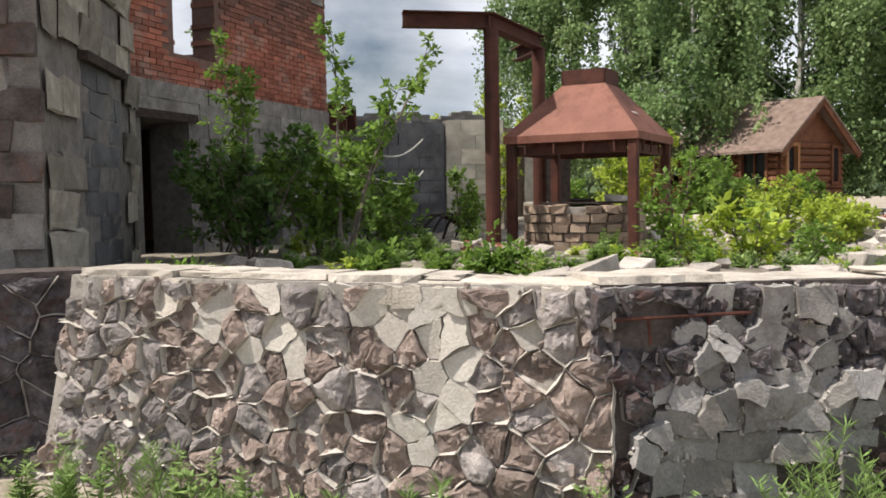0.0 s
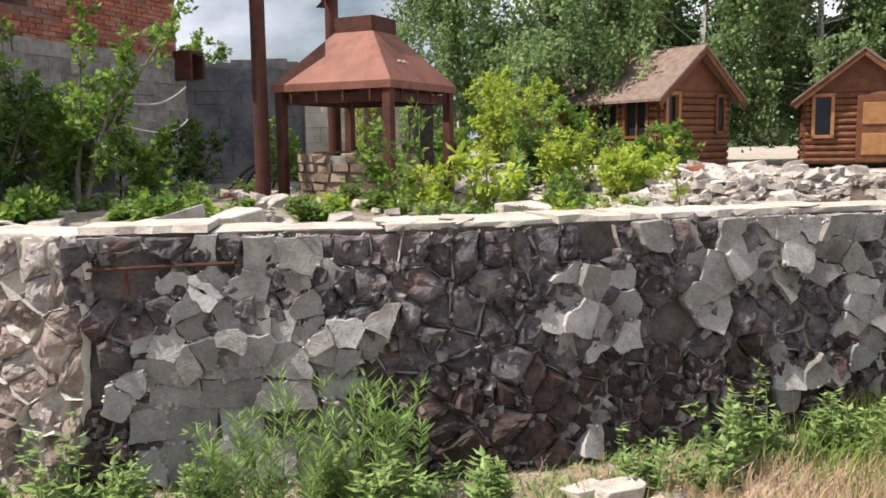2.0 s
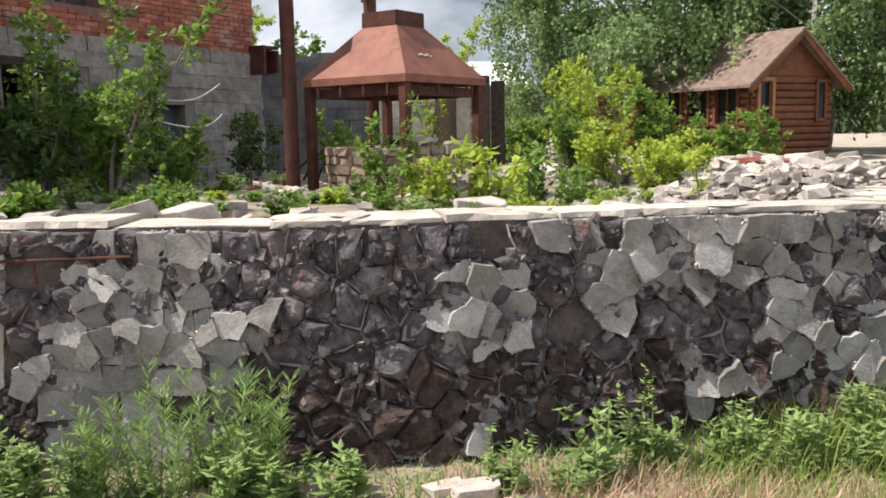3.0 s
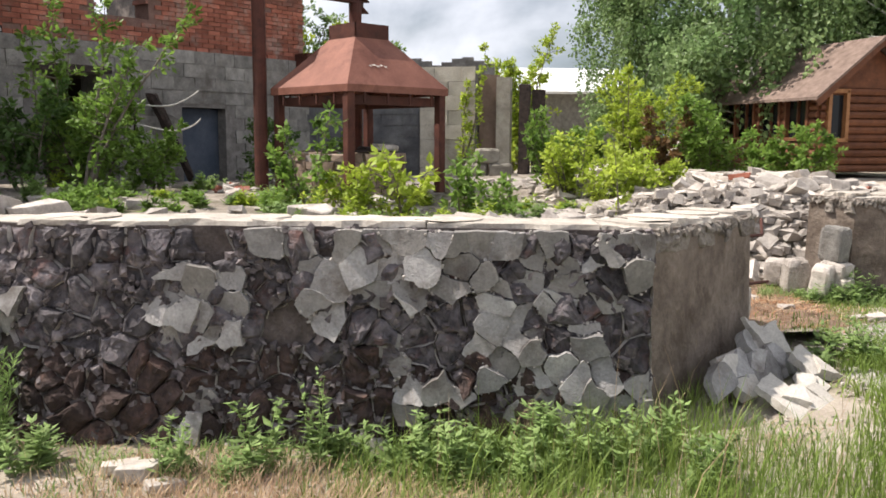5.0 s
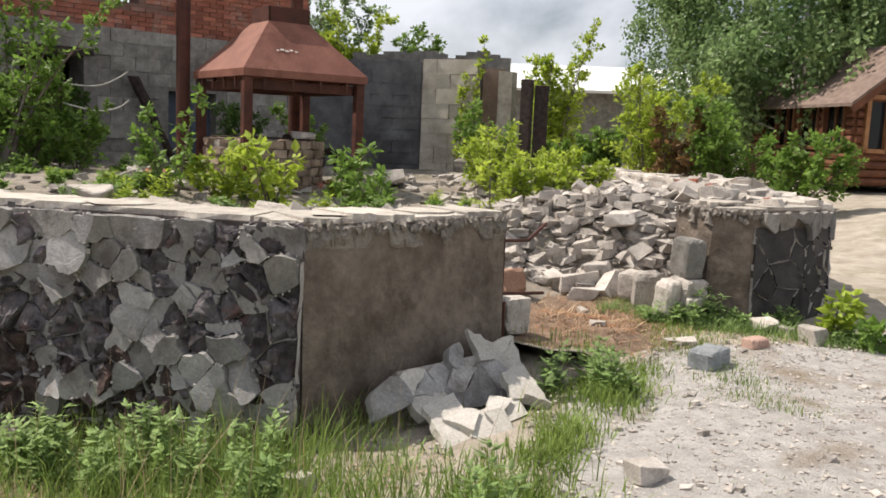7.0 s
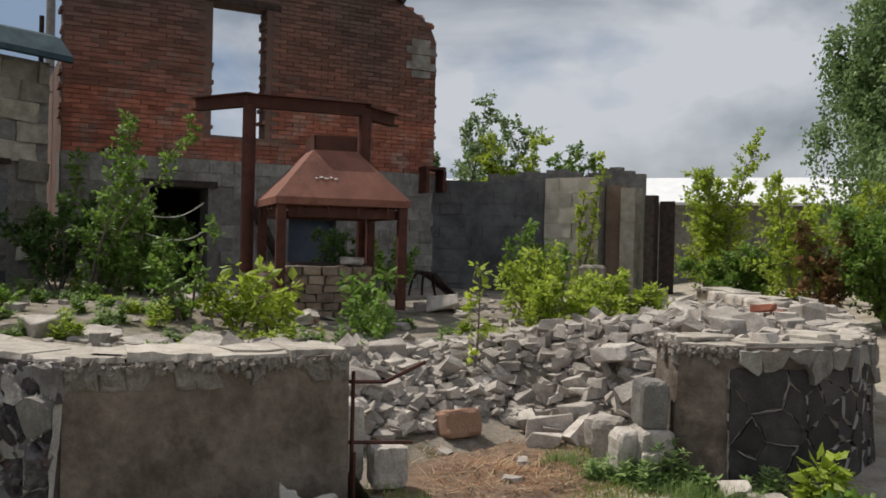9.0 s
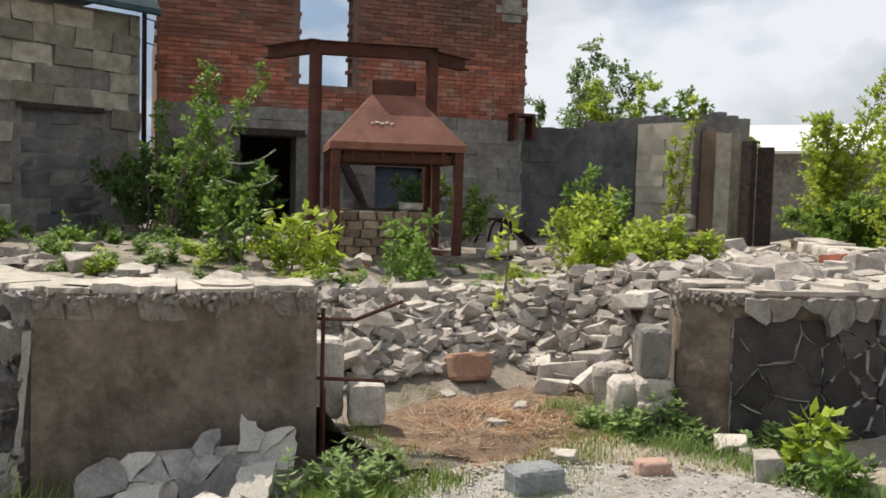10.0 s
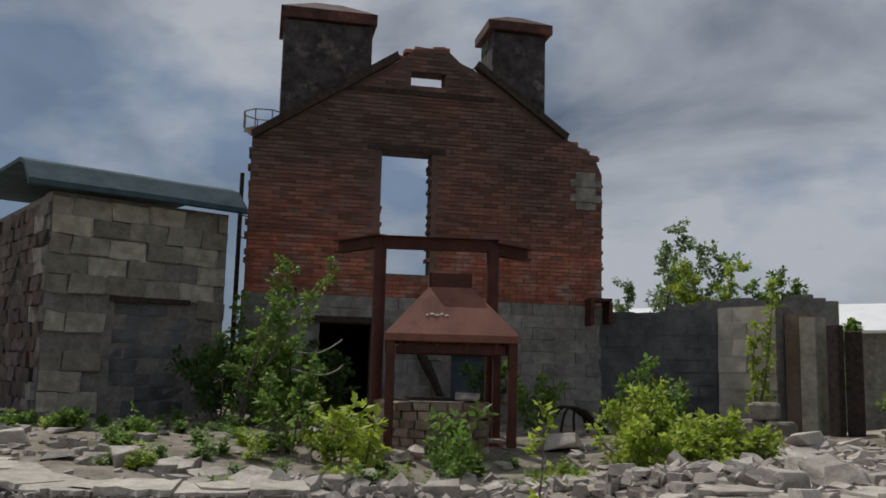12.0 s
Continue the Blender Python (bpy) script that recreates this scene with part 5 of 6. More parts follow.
# distant line of woods
g = Geo()
r = random.Random(3)
for k in range(420):
    a = radians(r.uniform(-70, 100))
    d = r.uniform(95, 130)
    x, y = -math.sin(a) * d, math.cos(a) * d
    h = r.uniform(4, 8.5)
    for q in range(26):
        c = Vector((x + r.gauss(0, 2.2), y + r.gauss(0, 2.2), h * r.uniform(0.1, 1) * (0.75 + 0.25 * r.random())))
        w = rand_dir(r)
        g.leaf(c, w, rand_dir(r), r.uniform(1.2, 2.6), r.uniform(1.0, 2.0))
tagged(g.make("distant_woods", M_FAR), "hazy green line of distant woods", "woods", kind="stuff")

# ---- weeds and grass at the wall foot ----


def weed(x, y, height, seed, material=M_WEED, feather=False, label="", leaf=0.075):
    r = random.Random(seed)
    t = base("weed", pose(x, y, ground_z(x, y) - 0.02), label or ("feathery tall green weed at the wall foot" if feather else "leafy green weed at the wall foot"), "weed", "weeds along the wall")
    wood, lf = Geo(), Geo()
    for s in range(r.randint(5, 8) if feather else r.randint(4, 7)):
        a = r.uniform(0, 6.28)
        way = Vector((math.cos(a) * 0.25, math.sin(a) * 0.25, 1))
        o = Vector((r.gauss(0, 0.05), r.gauss(0, 0.05), 0))
        h = height * r.uniform(0.55, 1.0)
        pts = branch(wood, o, way, h, 0.006, r, 0.1, 5)
        for k in range(95 if feather else 34):
            u = r.uniform(0.08, 1.0) * 5
            i = min(4, int(u))
            p = pts[i].lerp(pts[i + 1], u - i)
            a = r.uniform(0, 6.28)
            w = Vector((math.cos(a), math.sin(a), 0.8 if feather else r.uniform(-0.2, 0.7))).normalized()
            if feather:
                lf.leaf(p, w, rand_dir(r, 1), r.uniform(0.05, 0.1), 0.008)
            else:
                sz = leaf * (1.4 - 0.16 * u) * r.uniform(0.7, 1.4)
                lf.leaf(p, w, Vector((0, 0, 1)), sz, sz * 0.42)
    tagged(wood.make("stem", M_WEED, t), kind="stuff")
    lf.make("leaves", material, t)
    return t


r = random.Random(77)
fl = Line(FRONT)
M_FEATHER = mat("feathery_green", (0.14, 0.235, 0.06), (0.25, 0.37, 0.12), 0.65, 2, 0.0, rand=0.3, island=True, thin=0.35)
for x, y, h in ((1.62, 3.72, 0.72), (2.02, 3.72, 0.8), (1.85, 3.6, 0.6), (2.2, 3.8, 0.62), (1.45, 3.55, 0.5)):
    weed(x, y, h, int(x * 100), M_FEATHER, True)
for k in range(44):
    s = 2.75 + 5.2 * (k + r.random()) / 44
    q = fl.place(s, 0, 0.22 + r.uniform(0, 0.42))
    if 2.7 < q.x < 3.05 or (q.x < 2.55 and k % 2) or k % 4 == 1:
        continue
    weed(q.x, q.y, r.choice((0.16, 0.22, 0.26, 0.34, 0.5)) * r.uniform(0.85, 1.2), 500 + k, leaf=r.uniform(0.055, 0.085))
for k in range(10):
    q = fl.place(0.25 + 2.4 * k / 10, 0, 0.35 + r.uniform(0, 0.3))
    weed(q.x, q.y, r.uniform(0.25, 0.55), 700 + k, M_FEATHER if k % 2 else M_WEED, bool(k % 2))
for x, y, h in ((-2.2, 3.9, 0.6), (-2.0, 3.5, 0.5), (-2.5, 4.2, 0.65), (7.55, 8.35, 0.22), (7.95, 8.2, 0.25), (7.2, 8.1, 0.2), (7.05, 8.05, 0.3), (6.9, 7.95, 0.2), (6.75, 8.05, 0.26), (6.6, 7.9, 0.17), (7.95, 7.95, 0.2), (6.5, 6.0, 0.35), (6.75, 6.25, 0.3), (8.5, 8.0, 0.4), (6.9, 4.3, 0.4), (5.9, 4.2, 0.35), (5.1, 4.35, 0.45), (5.4, 4.3, 0.5), (5.65, 4.5, 0.42), (4.75, 4.2, 0.4), (6.85, 6.0, 0.3)):
    weed(x, y, h, int(x * 91 + y * 7) % 997)

# low growth across the terrace
for k in range(85):
    x, y = r.uniform(-1.8, 4.6), r.uniform(5.9, 10.2)
    if (x - 1.6) ** 2 + (y - 9.7) ** 2 < 0.9 or (x > 4.6 and y < 9):
        continue
    w = weed(x, y, r.uniform(0.1, 0.3), 900 + k, r.choice((M_WEED, M_LEAF, M_LEAF, M_LEAFLIME)), False, "low green weed among the terrace rubble")
    w.location.z = terrace_z(x, y) - 0.02


def blades(name, material, label, n, where, tall, width, seed, ground=ground_z, lie=0.35, category="grass"):
    r = random.Random(seed)
    g = Geo()
    made = 0
    while made < n:
        x, y, k = where(r)
        if k <= 0 or r.random() > k:
            continue
        made += 1
        h = tall * r.uniform(0.4, 1.15) * (0.6 + 0.4 * k)
        a = r.uniform(0, 6.28)
        lean = Vector((math.cos(a), math.sin(a), 0)) * lie * h * r.uniform(0.2, 1.3)
        side = Vector((-math.sin(a + 0.5), math.cos(a + 0.5), 0)) * width * r.uniform(0.6, 1.2)
        p = Vector((x, y, ground(x, y) - 0.01))
        m, e = p + lean * 0.35 + Vector((0, 0, h * 0.6)), p + lean + Vector((0, 0, h))
        g.add([p - side, p + side, m + side * 0.7, m - side * 0.7, e], [(0, 1, 2, 3), (3, 2, 4)])
    return tagged(g.make(name, material), label, category, kind="stuff")


def front_of_wall(x, y):
    # distance in front of the wall foot
    best = min((Vector((x, y)) - (a + (b - a) * max(0, min(1, (Vector((x, y)) - a).dot(b - a) / (b - a).length_squared)))).length for a, b in zip(fl.p, fl.p[1:]))
    return best


def green_zone(r):
    x, y = r.uniform(3.4, 8.2), r.uniform(1.6, 5.6)
    if in_poly(x, y, FRONT + RETURN[1:] + [(-2, 9)]):
        return x, y, 0
    k = smooth((x - 3.6) / 1.6) * (1 - smooth((x + 0.6 * y - 9.2) / 0.9)) * (0.35 + 0.65 * smooth((y - 2.0) / 1.2))
    k *= smooth(math.hypot(x - 6.35, y - 5.15) / 0.8 - 0.25)
    return x, y, k * smooth(wob(x, y, 1.4, 2) + 0.75)


def straw_zone(r):
    x, y = r.uniform(2.6, 6.2), r.uniform(1.6, 4.1)
    k = math.exp(-((x - 4.3) ** 2 / 1.2 + (y - 3.3) ** 2 / 0.5)) + 0.25 * math.exp(-((x - 5.3) ** 2 / 1.5 + (y - 2.6) ** 2 / 0.8))
    return x, y, k if not in_poly(x, y, FRONT + [(6, 9), (-2, 9)]) else 0


def side_zone(r):
    x, y = r.uniform(6.2, 8.3), r.uniform(7.5, 8.5)
    if gap_ground(x, y) > 0.42:
        return x, y, 0
    return x, y, math.exp(-(y - 8.0 - 0.1 * wob(x, y, 3)) ** 2 / 0.02) * smooth(wob(x, y, 3.0, 6) + 0.7)


def fringe_zone(r):
    x, y = r.uniform(6.4, 7.4), r.uniform(4.0, 6.6)
    return x, y, math.exp(-(x - 6.85 - 0.12 * wob(x, y, 2)) ** 2 / 0.03) * smooth(wob(x, y, 2.6, 3) + 0.6)


def foot_zone(r):
    x, y = r.uniform(-1, 6.6), r.uniform(1.8, 5.0)
    if in_poly(x, y, FRONT + RETURN[1:] + [(6.6, 9), (-3, 9)]):
        return x, y, 0
    return x, y, smooth(wob(x, y, 2.1, 5) + 0.7) * (1 - smooth((front_of_wall(x, y) - 0.4) / 0.9))


def thin_zone(r):
    x, y = r.uniform(-4, 10.5), r.uniform(0.8, 9)
    if in_poly(x, y, FRONT + RETURN[1:] + [(6.6, 9), (-3, 9)]):
        return x, y, 0
    return x, y, smooth(wob(x, y, 0.9, 7) * 1.5 + 0.35) * (0.25 if (x - 8.65) ** 2 + (y - 5.95) ** 2 < 4.2 else 0.9)


def gap_zone(r):
    x, y = r.uniform(5.6, 8.6), r.uniform(6.0, 8.9)
    if gap_ground(x, y) > 0.42:
        return x, y, 0
    d = abs((x - 7.15) * 0.9 + (y - 7.0) * 0.5)
    return x, y, math.exp(-d * d / 0.06) * 0.8 + math.exp(-((x - 7.2) ** 2 + (y - 8.1) ** 2) / 0.12) + 0.9 * math.exp(-((x - 6.5) ** 2 + (y - 6.3) ** 2) / 0.09)


def litter_zone(r):
    x, y = r.uniform(5.2, 7.2), r.uniform(6.5, 8.6)
    return x, y, math.exp(-((x - 6.25) ** 2 / 0.25 + (y - 7.5) ** 2 / 0.5))


gap_ground = lambda x, y: max(ground_z(x, y), terrace_z(x, y)) if x < 7.1 else ground_z(x, y)
blades("tall_grass", M_GRASS, "tall green grass before the wall end", 11000, green_zone, 0.31, 0.003, 1, lie=0.65)
blades("seed_stalks", M_STRAW, "tall dry seed stalks in the grass", 170, green_zone, 0.62, 0.0022, 21, lie=0.45)
blades("tall_green_stalks", M_GRASS, "tall green stalks standing in the grass", 420, green_zone, 0.48, 0.0035, 22, lie=0.4)
blades("dry_grass", M_STRAW, "dry straw coloured grass by the walkway", 5200, straw_zone, 0.2, 0.003, 2, lie=0.9)
blades("reddish_grass", mat("reddish_dry_grass", (0.34, 0.21, 0.14), (0.52, 0.36, 0.26), 0.8, 2, 0.0, rand=0.3, island=True, thin=0.25), "reddish dry grass by the walkway", 4200, straw_zone, 0.15, 0.003, 8, lie=1.1)
blades("side_grass", M_WEED, "green and dry grass by the wall end", 1800, side_zone, 0.12, 0.004, 12, gap_ground, lie=0.8)
blades("fringe_grass", M_GRASS, "short green grass fringe beside the fallen cladding", 3200, fringe_zone, 0.16, 0.0045, 11, lie=0.7)
blades("fallen_straw", M_STRAW, "fallen straw and stalks along the wall foot", 9000, foot_zone, 0.035, 0.004, 9, lie=4.0, category="litter")
blades("foot_weeds", M_WEED, "small weeds in the litter along the wall foot", 5000, foot_zone, 0.1, 0.006, 10, lie=0.9)
blades("thin_grass", M_WEED, "thin low grass in the dry soil", 9000, thin_zone, 0.07, 0.003, 3, lie=0.7)
blades("dead_straw", M_STRAW, "scattered dead straw on the soil", 7000, thin_zone, 0.05, 0.003, 6, lie=3.0)
blades("gap_grass", M_GRASS, "short green grass along the path edge", 6000, gap_zone, 0.07, 0.003, 4, gap_ground)


def litter_bed():
    g, rings, seg = Geo(), 9, 48
    for k in range(rings + 1):
        for i in range(seg):
            a = 2 * math.pi * i / seg
            rad = 0.9 + 0.3 * noise.noise(Vector((math.cos(a) * 1.6, math.sin(a) * 1.6, 8))) + 0.12 * noise.noise(Vector((math.cos(a) * 6, math.sin(a) * 6, 3)))
            x, y = 6.2 + math.cos(a) * rad * 0.72 * k / rings, 7.45 + math.sin(a) * rad * k / rings
            g.v.append((x, y, gap_ground(x, y) + (0.014 if k < rings else 0.001)))
    for k in range(rings):
        for i in range(seg):
            j = (i + 1) % seg
            g.f.append((k * seg + i, (k + 1) * seg + i, (k + 1) * seg + j, k * seg + j))
    return g.make("litter_bed", mat("reddish_leaf_mould", (0.13, 0.085, 0.058), (0.29, 0.205, 0.145), 0.95, 9, 0.9, 60))


tagged(litter_bed(), "bed of reddish leaf mould in the gap", "litter", kind="structure")
blades("dry_litter", M_RUSTSTRAW, "reddish dry plant litter in the gap", 5200, litter_zone, 0.045, 0.005, 5, gap_ground, lie=3.0, category="litter")
blades("fallen_stalks", M_STRAW, "pale fallen stalks on the leaf mould", 800, litter_zone, 0.07, 0.005, 15, gap_ground, lie=4.0, category="litter")
g = Geo()
r = random.Random(12)
while len(g.v) < 8 * 13000:
    x, y = r.uniform(-2, 11), r.uniform(1.0, 9)
    near = (x - 8.65) ** 2 + (y - 5.95) ** 2 < 4.4
    if in_poly(x, y, FRONT + RETURN[1:] + [(6.6, 9), (-3, 9)]) or (not near and r.random() > 0.14):
        continue
    s = r.uniform(0.006, 0.02) if r.random() < 0.985 else r.uniform(0.025, 0.05)
    g.box((x, y, ground_z(x, y) + s * 0.2 + (0.012 if near else 0)), (s, s * 0.8, s * 0.6), Matrix.Rotation(r.uniform(0, 6), 3, "Z"), s * 0.18, r)
tagged(g.make("gravel", M_RUBBLE_I), "loose pale gravel and mortar crumbs", "gravel", kind="stuff")
g = Geo()
while len(g.v) < 8 * 5200:
    x, y = r.uniform(-2, 7.2), r.uniform(4.6, 14)
    if not in_poly(x, y, TERRACE) or (x > 5.35 and 6.3 < y < 8.4) or r.random() > 0.01 + 0.8 * heap_density(x, y) + 0.03 * math.exp(-(y - 5) / 1.2):
        continue
    s = 0.015 + min(0.11, r.expovariate(26))
    g.box((x, y, terrace_z(x, y) + s * 0.25), (s * 1.3, s, s * 0.6), Matrix.Rotation(r.uniform(0, 6), 3, "Z") @ Matrix.Rotation(r.uniform(-0.5, 0.5), 3, "X"), s * 0.2, r)
h = Geo()
while len(h.v) < 8 * 900:
    x, y = r.uniform(3.6, 7.2), r.uniform(6.6, 13)
    d = heap_density(x, y)
    if not in_poly(x, y, TERRACE) or (x > 5.35 and y < 8.35) or r.random() > d:
        continue
    s = 0.03 + min(0.1, r.expovariate(28))
    h.box((x, y, terrace_z(x, y) + s * 0.25 + r.random() * 0.07 * min(1, d)), (s * r.uniform(0.9, 2.2), s, s * r.uniform(0.25, 0.6)), Euler((r.uniform(-0.7, 0.7), r.uniform(-0.7, 0.7), r.uniform(0, 6))).to_matrix(), s * 0.14, r)
tagged(h.make("broken_masonry", M_RUBBLE_I), "heaped jagged bits of broken masonry", "rubble", kind="stuff")
tagged(g.make("mortar_crumbs", M_RUBBLE), "crumbs of broken mortar over the terrace", "gravel", kind="stuff")

# ---- masonry pieces of the walls ----


def retaining(name, pts, label, material, lean=1.0, toe=0.0):
    w = base(name, pose(0, 0, 0), label, "retaining wall", kind="structure")
    ln = Line(pts)
    wall_core("core", ln, 0.4, -0.45, TOP - 0.025, material, w, lean, toe)
    return w, ln


def mid(poly):
    return sum(p[0] for p in poly) / len(poly), sum(p[1] for p in poly) / len(poly)


def seams(g, line, polys, r, width, proud, keep=0.85, lean=1.0):
    """Ragged pale mortar left standing along the joints."""
    for poly in polys:
        for a, b in zip(poly, poly[1:] + poly[:1]):
            ln = math.hypot(b[0] - a[0], b[1] - a[1])
            if ln < 0.02 or a[0] > b[0]:
                continue
            n = max(1, int(ln / 0.05))
            nx, nz = -(b[1] - a[1]) / ln, (b[0] - a[0]) / ln
            prev = None
            for i in range(n + 1):
                u = i / n
                s, z = a[0] + (b[0] - a[0]) * u + r.uniform(-1, 1) * 0.006, a[1] + (b[1] - a[1]) * u + r.uniform(-1, 1) * 0.006
                w, h = width * r.uniform(0.35, 1.25), proud * r.uniform(0.4, 1.3)
                o = batter(z) * lean
                ring = [line.place(s - nx * w, z - nz * w, o - 0.004), line.place(s + nx * w * r.uniform(-0.4, 0.4), z + nz * w * 0.2, o + h), line.place(s + nx * w, z + nz * w, o - 0.004)]
                if prev and r.random() < keep:
                    k = len(g.v)
                    g.v += prev + ring
                    g.f += [(k, k + 3, k + 4, k + 1), (k + 1, k + 4, k + 5, k + 2)]
                prev = ring


def courses(s0, s1, z0, z1, r):
    """Rough rectangular blocks in uneven courses."""
    out, z = [], z0
    while z < z1 - 0.05:
        h = min(r.uniform(0.12, 0.2), z1 - z)
        s = s0
        while s < s1 - 0.02:
            w = min(r.uniform(0.12, 0.3), s1 - s)
            j = lambda: r.uniform(-0.028, 0.028)
            out.append([(s + j(), z + j()), (s + w + j(), z + j()), (s + w + j(), z + h + j()), (s + j(), z + h + j())])
            s += w
        z += h
    return out


def crumbs(g, line, poly, out, keep, lo, hi, r, lean=1.0):
    """Ragged bits of mortar along the outline of a broken plate."""
    for a, b in zip(poly, poly[1:] + poly[:1]):
        n = max(1, int(math.hypot(b[0] - a[0], b[1] - a[1]) / 0.022))
        for i in range(n):
            if r.random() > keep:
                continue
            u = (i + r.random()) / n
            s, z = a[0] + (b[0] - a[0]) * u, a[1] + (b[1] - a[1]) * u
            k = r.uniform(lo, hi)
            g.box(line.place(s, z, batter(z) * lean + out * r.uniform(0.5, 1.0)), (k * r.uniform(0.8, 2.2), k, k * r.uniform(0.6, 1.6)), Euler((r.uniform(0, 6), r.uniform(0, 6), r.uniform(0, 6))).to_matrix(), k * 0.2, r)


def lumps(g, line, poly, n, out, lo, hi, r, lean=1.0):
    """Rough knobs over the face of a stone."""
    cx, cz = mid(poly)
    for _ in range(n):
        a = r.choice(poly)
        u = math.sqrt(r.random()) * 0.95
        s, z = cx + (a[0] - cx) * u + r.uniform(-0.02, 0.02), cz + (a[1] - cz) * u + r.uniform(-0.02, 0.02)
        k = r.uniform(lo, hi)
        g.box(line.place(s, z, batter(z) * lean + out * (1 - 0.6 * u)), (k * r.uniform(0.7, 1.6), k * 0.8, k * r.uniform(0.6, 1.3)), Euler((r.uniform(0, 6), r.uniform(0, 6), r.uniform(0, 6))).to_matrix(), k * 0.22, r)


def tex_hole(s, z, spots):
    return any(((s - a) / c) ** 2 + ((z - b) / d) ** 2 < 1 for a, b, c, d in spots)


r = random.Random(21)
wall_a, la = retaining("wall_brown", FRONT[:5], "retaining wall of brown fieldstone in pale mortar, sunlit", M_MORTAR, toe=0.18)
PALE_A = [(a + 0.09, b + 0.08, c * 0.9, d * 0.9) for a, b, c, d in ((0.95, 0.78, 0.12, 0.14), (1.35, 0.85, 0.1, 0.1), (1.42, 0.68, 0.2, 0.12), (2.0, 0.8, 0.16, 0.15), (2.28, 0.78, 0.2, 0.14), (2.34, 0.52, 0.12, 0.2), (2.15, 0.3, 0.2, 0.13), (2.7, 0.78, 0.1, 0.1), (1.2, 0.55, 0.1, 0.12))]
polys = [q for q in cells(-0.24, la.length + 0.06, -0.3, 1.06, 0.15, r, 0.5) if min(p[0] for p in q) > -0.2 * (1.06 - mid(q)[1]) - 0.05]
for poly in polys:
    cs, cz = mid(poly)
    pale = tex_hole(cs, cz, PALE_A)
    m = M_PALE if pale else (M_GREYSTONE if r.random() < (0.75 if cs < 0.9 else 0.35) else M_STONE)
    stone("stone", la, poly, m, wall_a, 0.004, r.uniform(0.012, 0.03) if pale else r.uniform(0.02, 0.075), r, flat=pale)
g = Geo()
for poly in polys:
    if not tex_hole(*mid(poly), PALE_A):
        lumps(g, la, poly, 3, 0.035, 0.012, 0.04, r)
tagged(g.make("stone_chip", M_STONE_I, wall_a), kind="stuff")
g = Geo()
seams(g, la, [q for q in polys if not tex_hole(*mid(q), PALE_A)], r, 0.012, 0.052, 0.86)
tagged(g.make("mortar_seam", M_SEAM, wall_a), kind="stuff")

wall_b, lb = retaining("wall_grey", FRONT[4:], "retaining wall with fallen cladding, grey render and dark stones", M_DARKMORTAR)
r = random.Random(33)
CAVITY = [(0.3, 0.92, 0.24, 0.09), (0.75, 0.9, 0.16, 0.07), (0.05, 0.42, 0.12, 0.12), (2.62, 0.94, 0.2, 0.045), (3.25, 0.92, 0.2, 0.06), (2.95, 0.5, 0.15, 0.1), (0.62, 0.36, 0.07, 0.04), (1.0, 0.34, 0.06, 0.04), (2.55, 0.62, 0.04, 0.04)]


def plate_here(s, z):
    # where the grey render still clings over the dark stones
    n = wob(s, z, 2.6, 4.0) + 0.5 * wob(s, z, 6.0, 9.0)
    q = s + 0.22 * wob(s, z, 2.2, 11.0)
    if tex_hole(s, z, CAVITY):
        return False
    if q < 0.25:
        return n > 0.35
    if q < 1.4:
        return z > 0.45 and n > -0.4 and not (q > 1.08 and z > 0.7)
    if q < 2.2:
        return n > 0.75
    if z < 0.38 + 0.2 * n and q < 4.3:
        return n > 0.3
    if 3.5 < q < 3.95 and 0.28 < z < 0.62:
        return False
    return n > -0.16


BLOCKS_B = (0.22, 1.3, -0.3, 0.62)
dark_polys = []
for poly in cells(-0.06, lb.length, -0.3, 1.06, 0.145, r, 0.5):
    cs, cz = mid(poly)
    if tex_hole(cs, cz, CAVITY) or BLOCKS_B[0] - 0.04 < cs + 0.12 * wob(cz, cs, 4) < BLOCKS_B[1] + 0.04 and cz < BLOCKS_B[3]:
        continue
    stone("stone", lb, poly, M_BROWNDARK if cz < 0.38 + 0.15 * wob(cs, cz, 3) else M_DARKSTONE, wall_b, 0.006, r.uniform(0.025, 0.085), r)
    dark_polys.append(poly)
rim = Geo()
for poly in courses(*BLOCKS_B, r):
    if r.random() < 0.92 and not tex_hole(*mid(poly), CAVITY):
        up = r.uniform(0.01, 0.05)
        stone("block", lb, poly, r.choice((M_PLATE, M_PLATE, M_PLATEDARK)), wall_b, r.uniform(0.0, 0.006), up, r, flat=True)
        crumbs(rim, lb, poly, up - 0.004, 0.3, 0.006, 0.018, r)
for poly in cells(0, lb.length, -0.25, 1.06, 0.125, r, 0.5):
    if plate_here(*mid(poly)):
        up = r.uniform(0.04, 0.1)
        stone("render_plate", lb, poly, r.choice((M_PLATE, M_PLATE, M_PLATEDARK)), wall_b, r.uniform(-0.012, 0.01), up, r, flat=True, tilt=0.28)
        crumbs(rim, lb, poly, up - 0.006, 0.5, 0.004, 0.014, r)
tagged(rim.make("broken_rim", M_SEAMGREY, wall_b), kind="stuff")
g = Geo()
for poly in dark_polys:
    lumps(g, lb, poly, 9, 0.045, 0.012, 0.045, r)
tagged(g.make("stone_chip", M_DARKSTONE_I, wall_b), kind="stuff")
g = Geo()
seams(g, lb, dark_polys, r, 0.007, 0.036, 0.85)
tagged(g.make("mortar_seam", M_SEAMGREY, wall_b), kind="stuff")

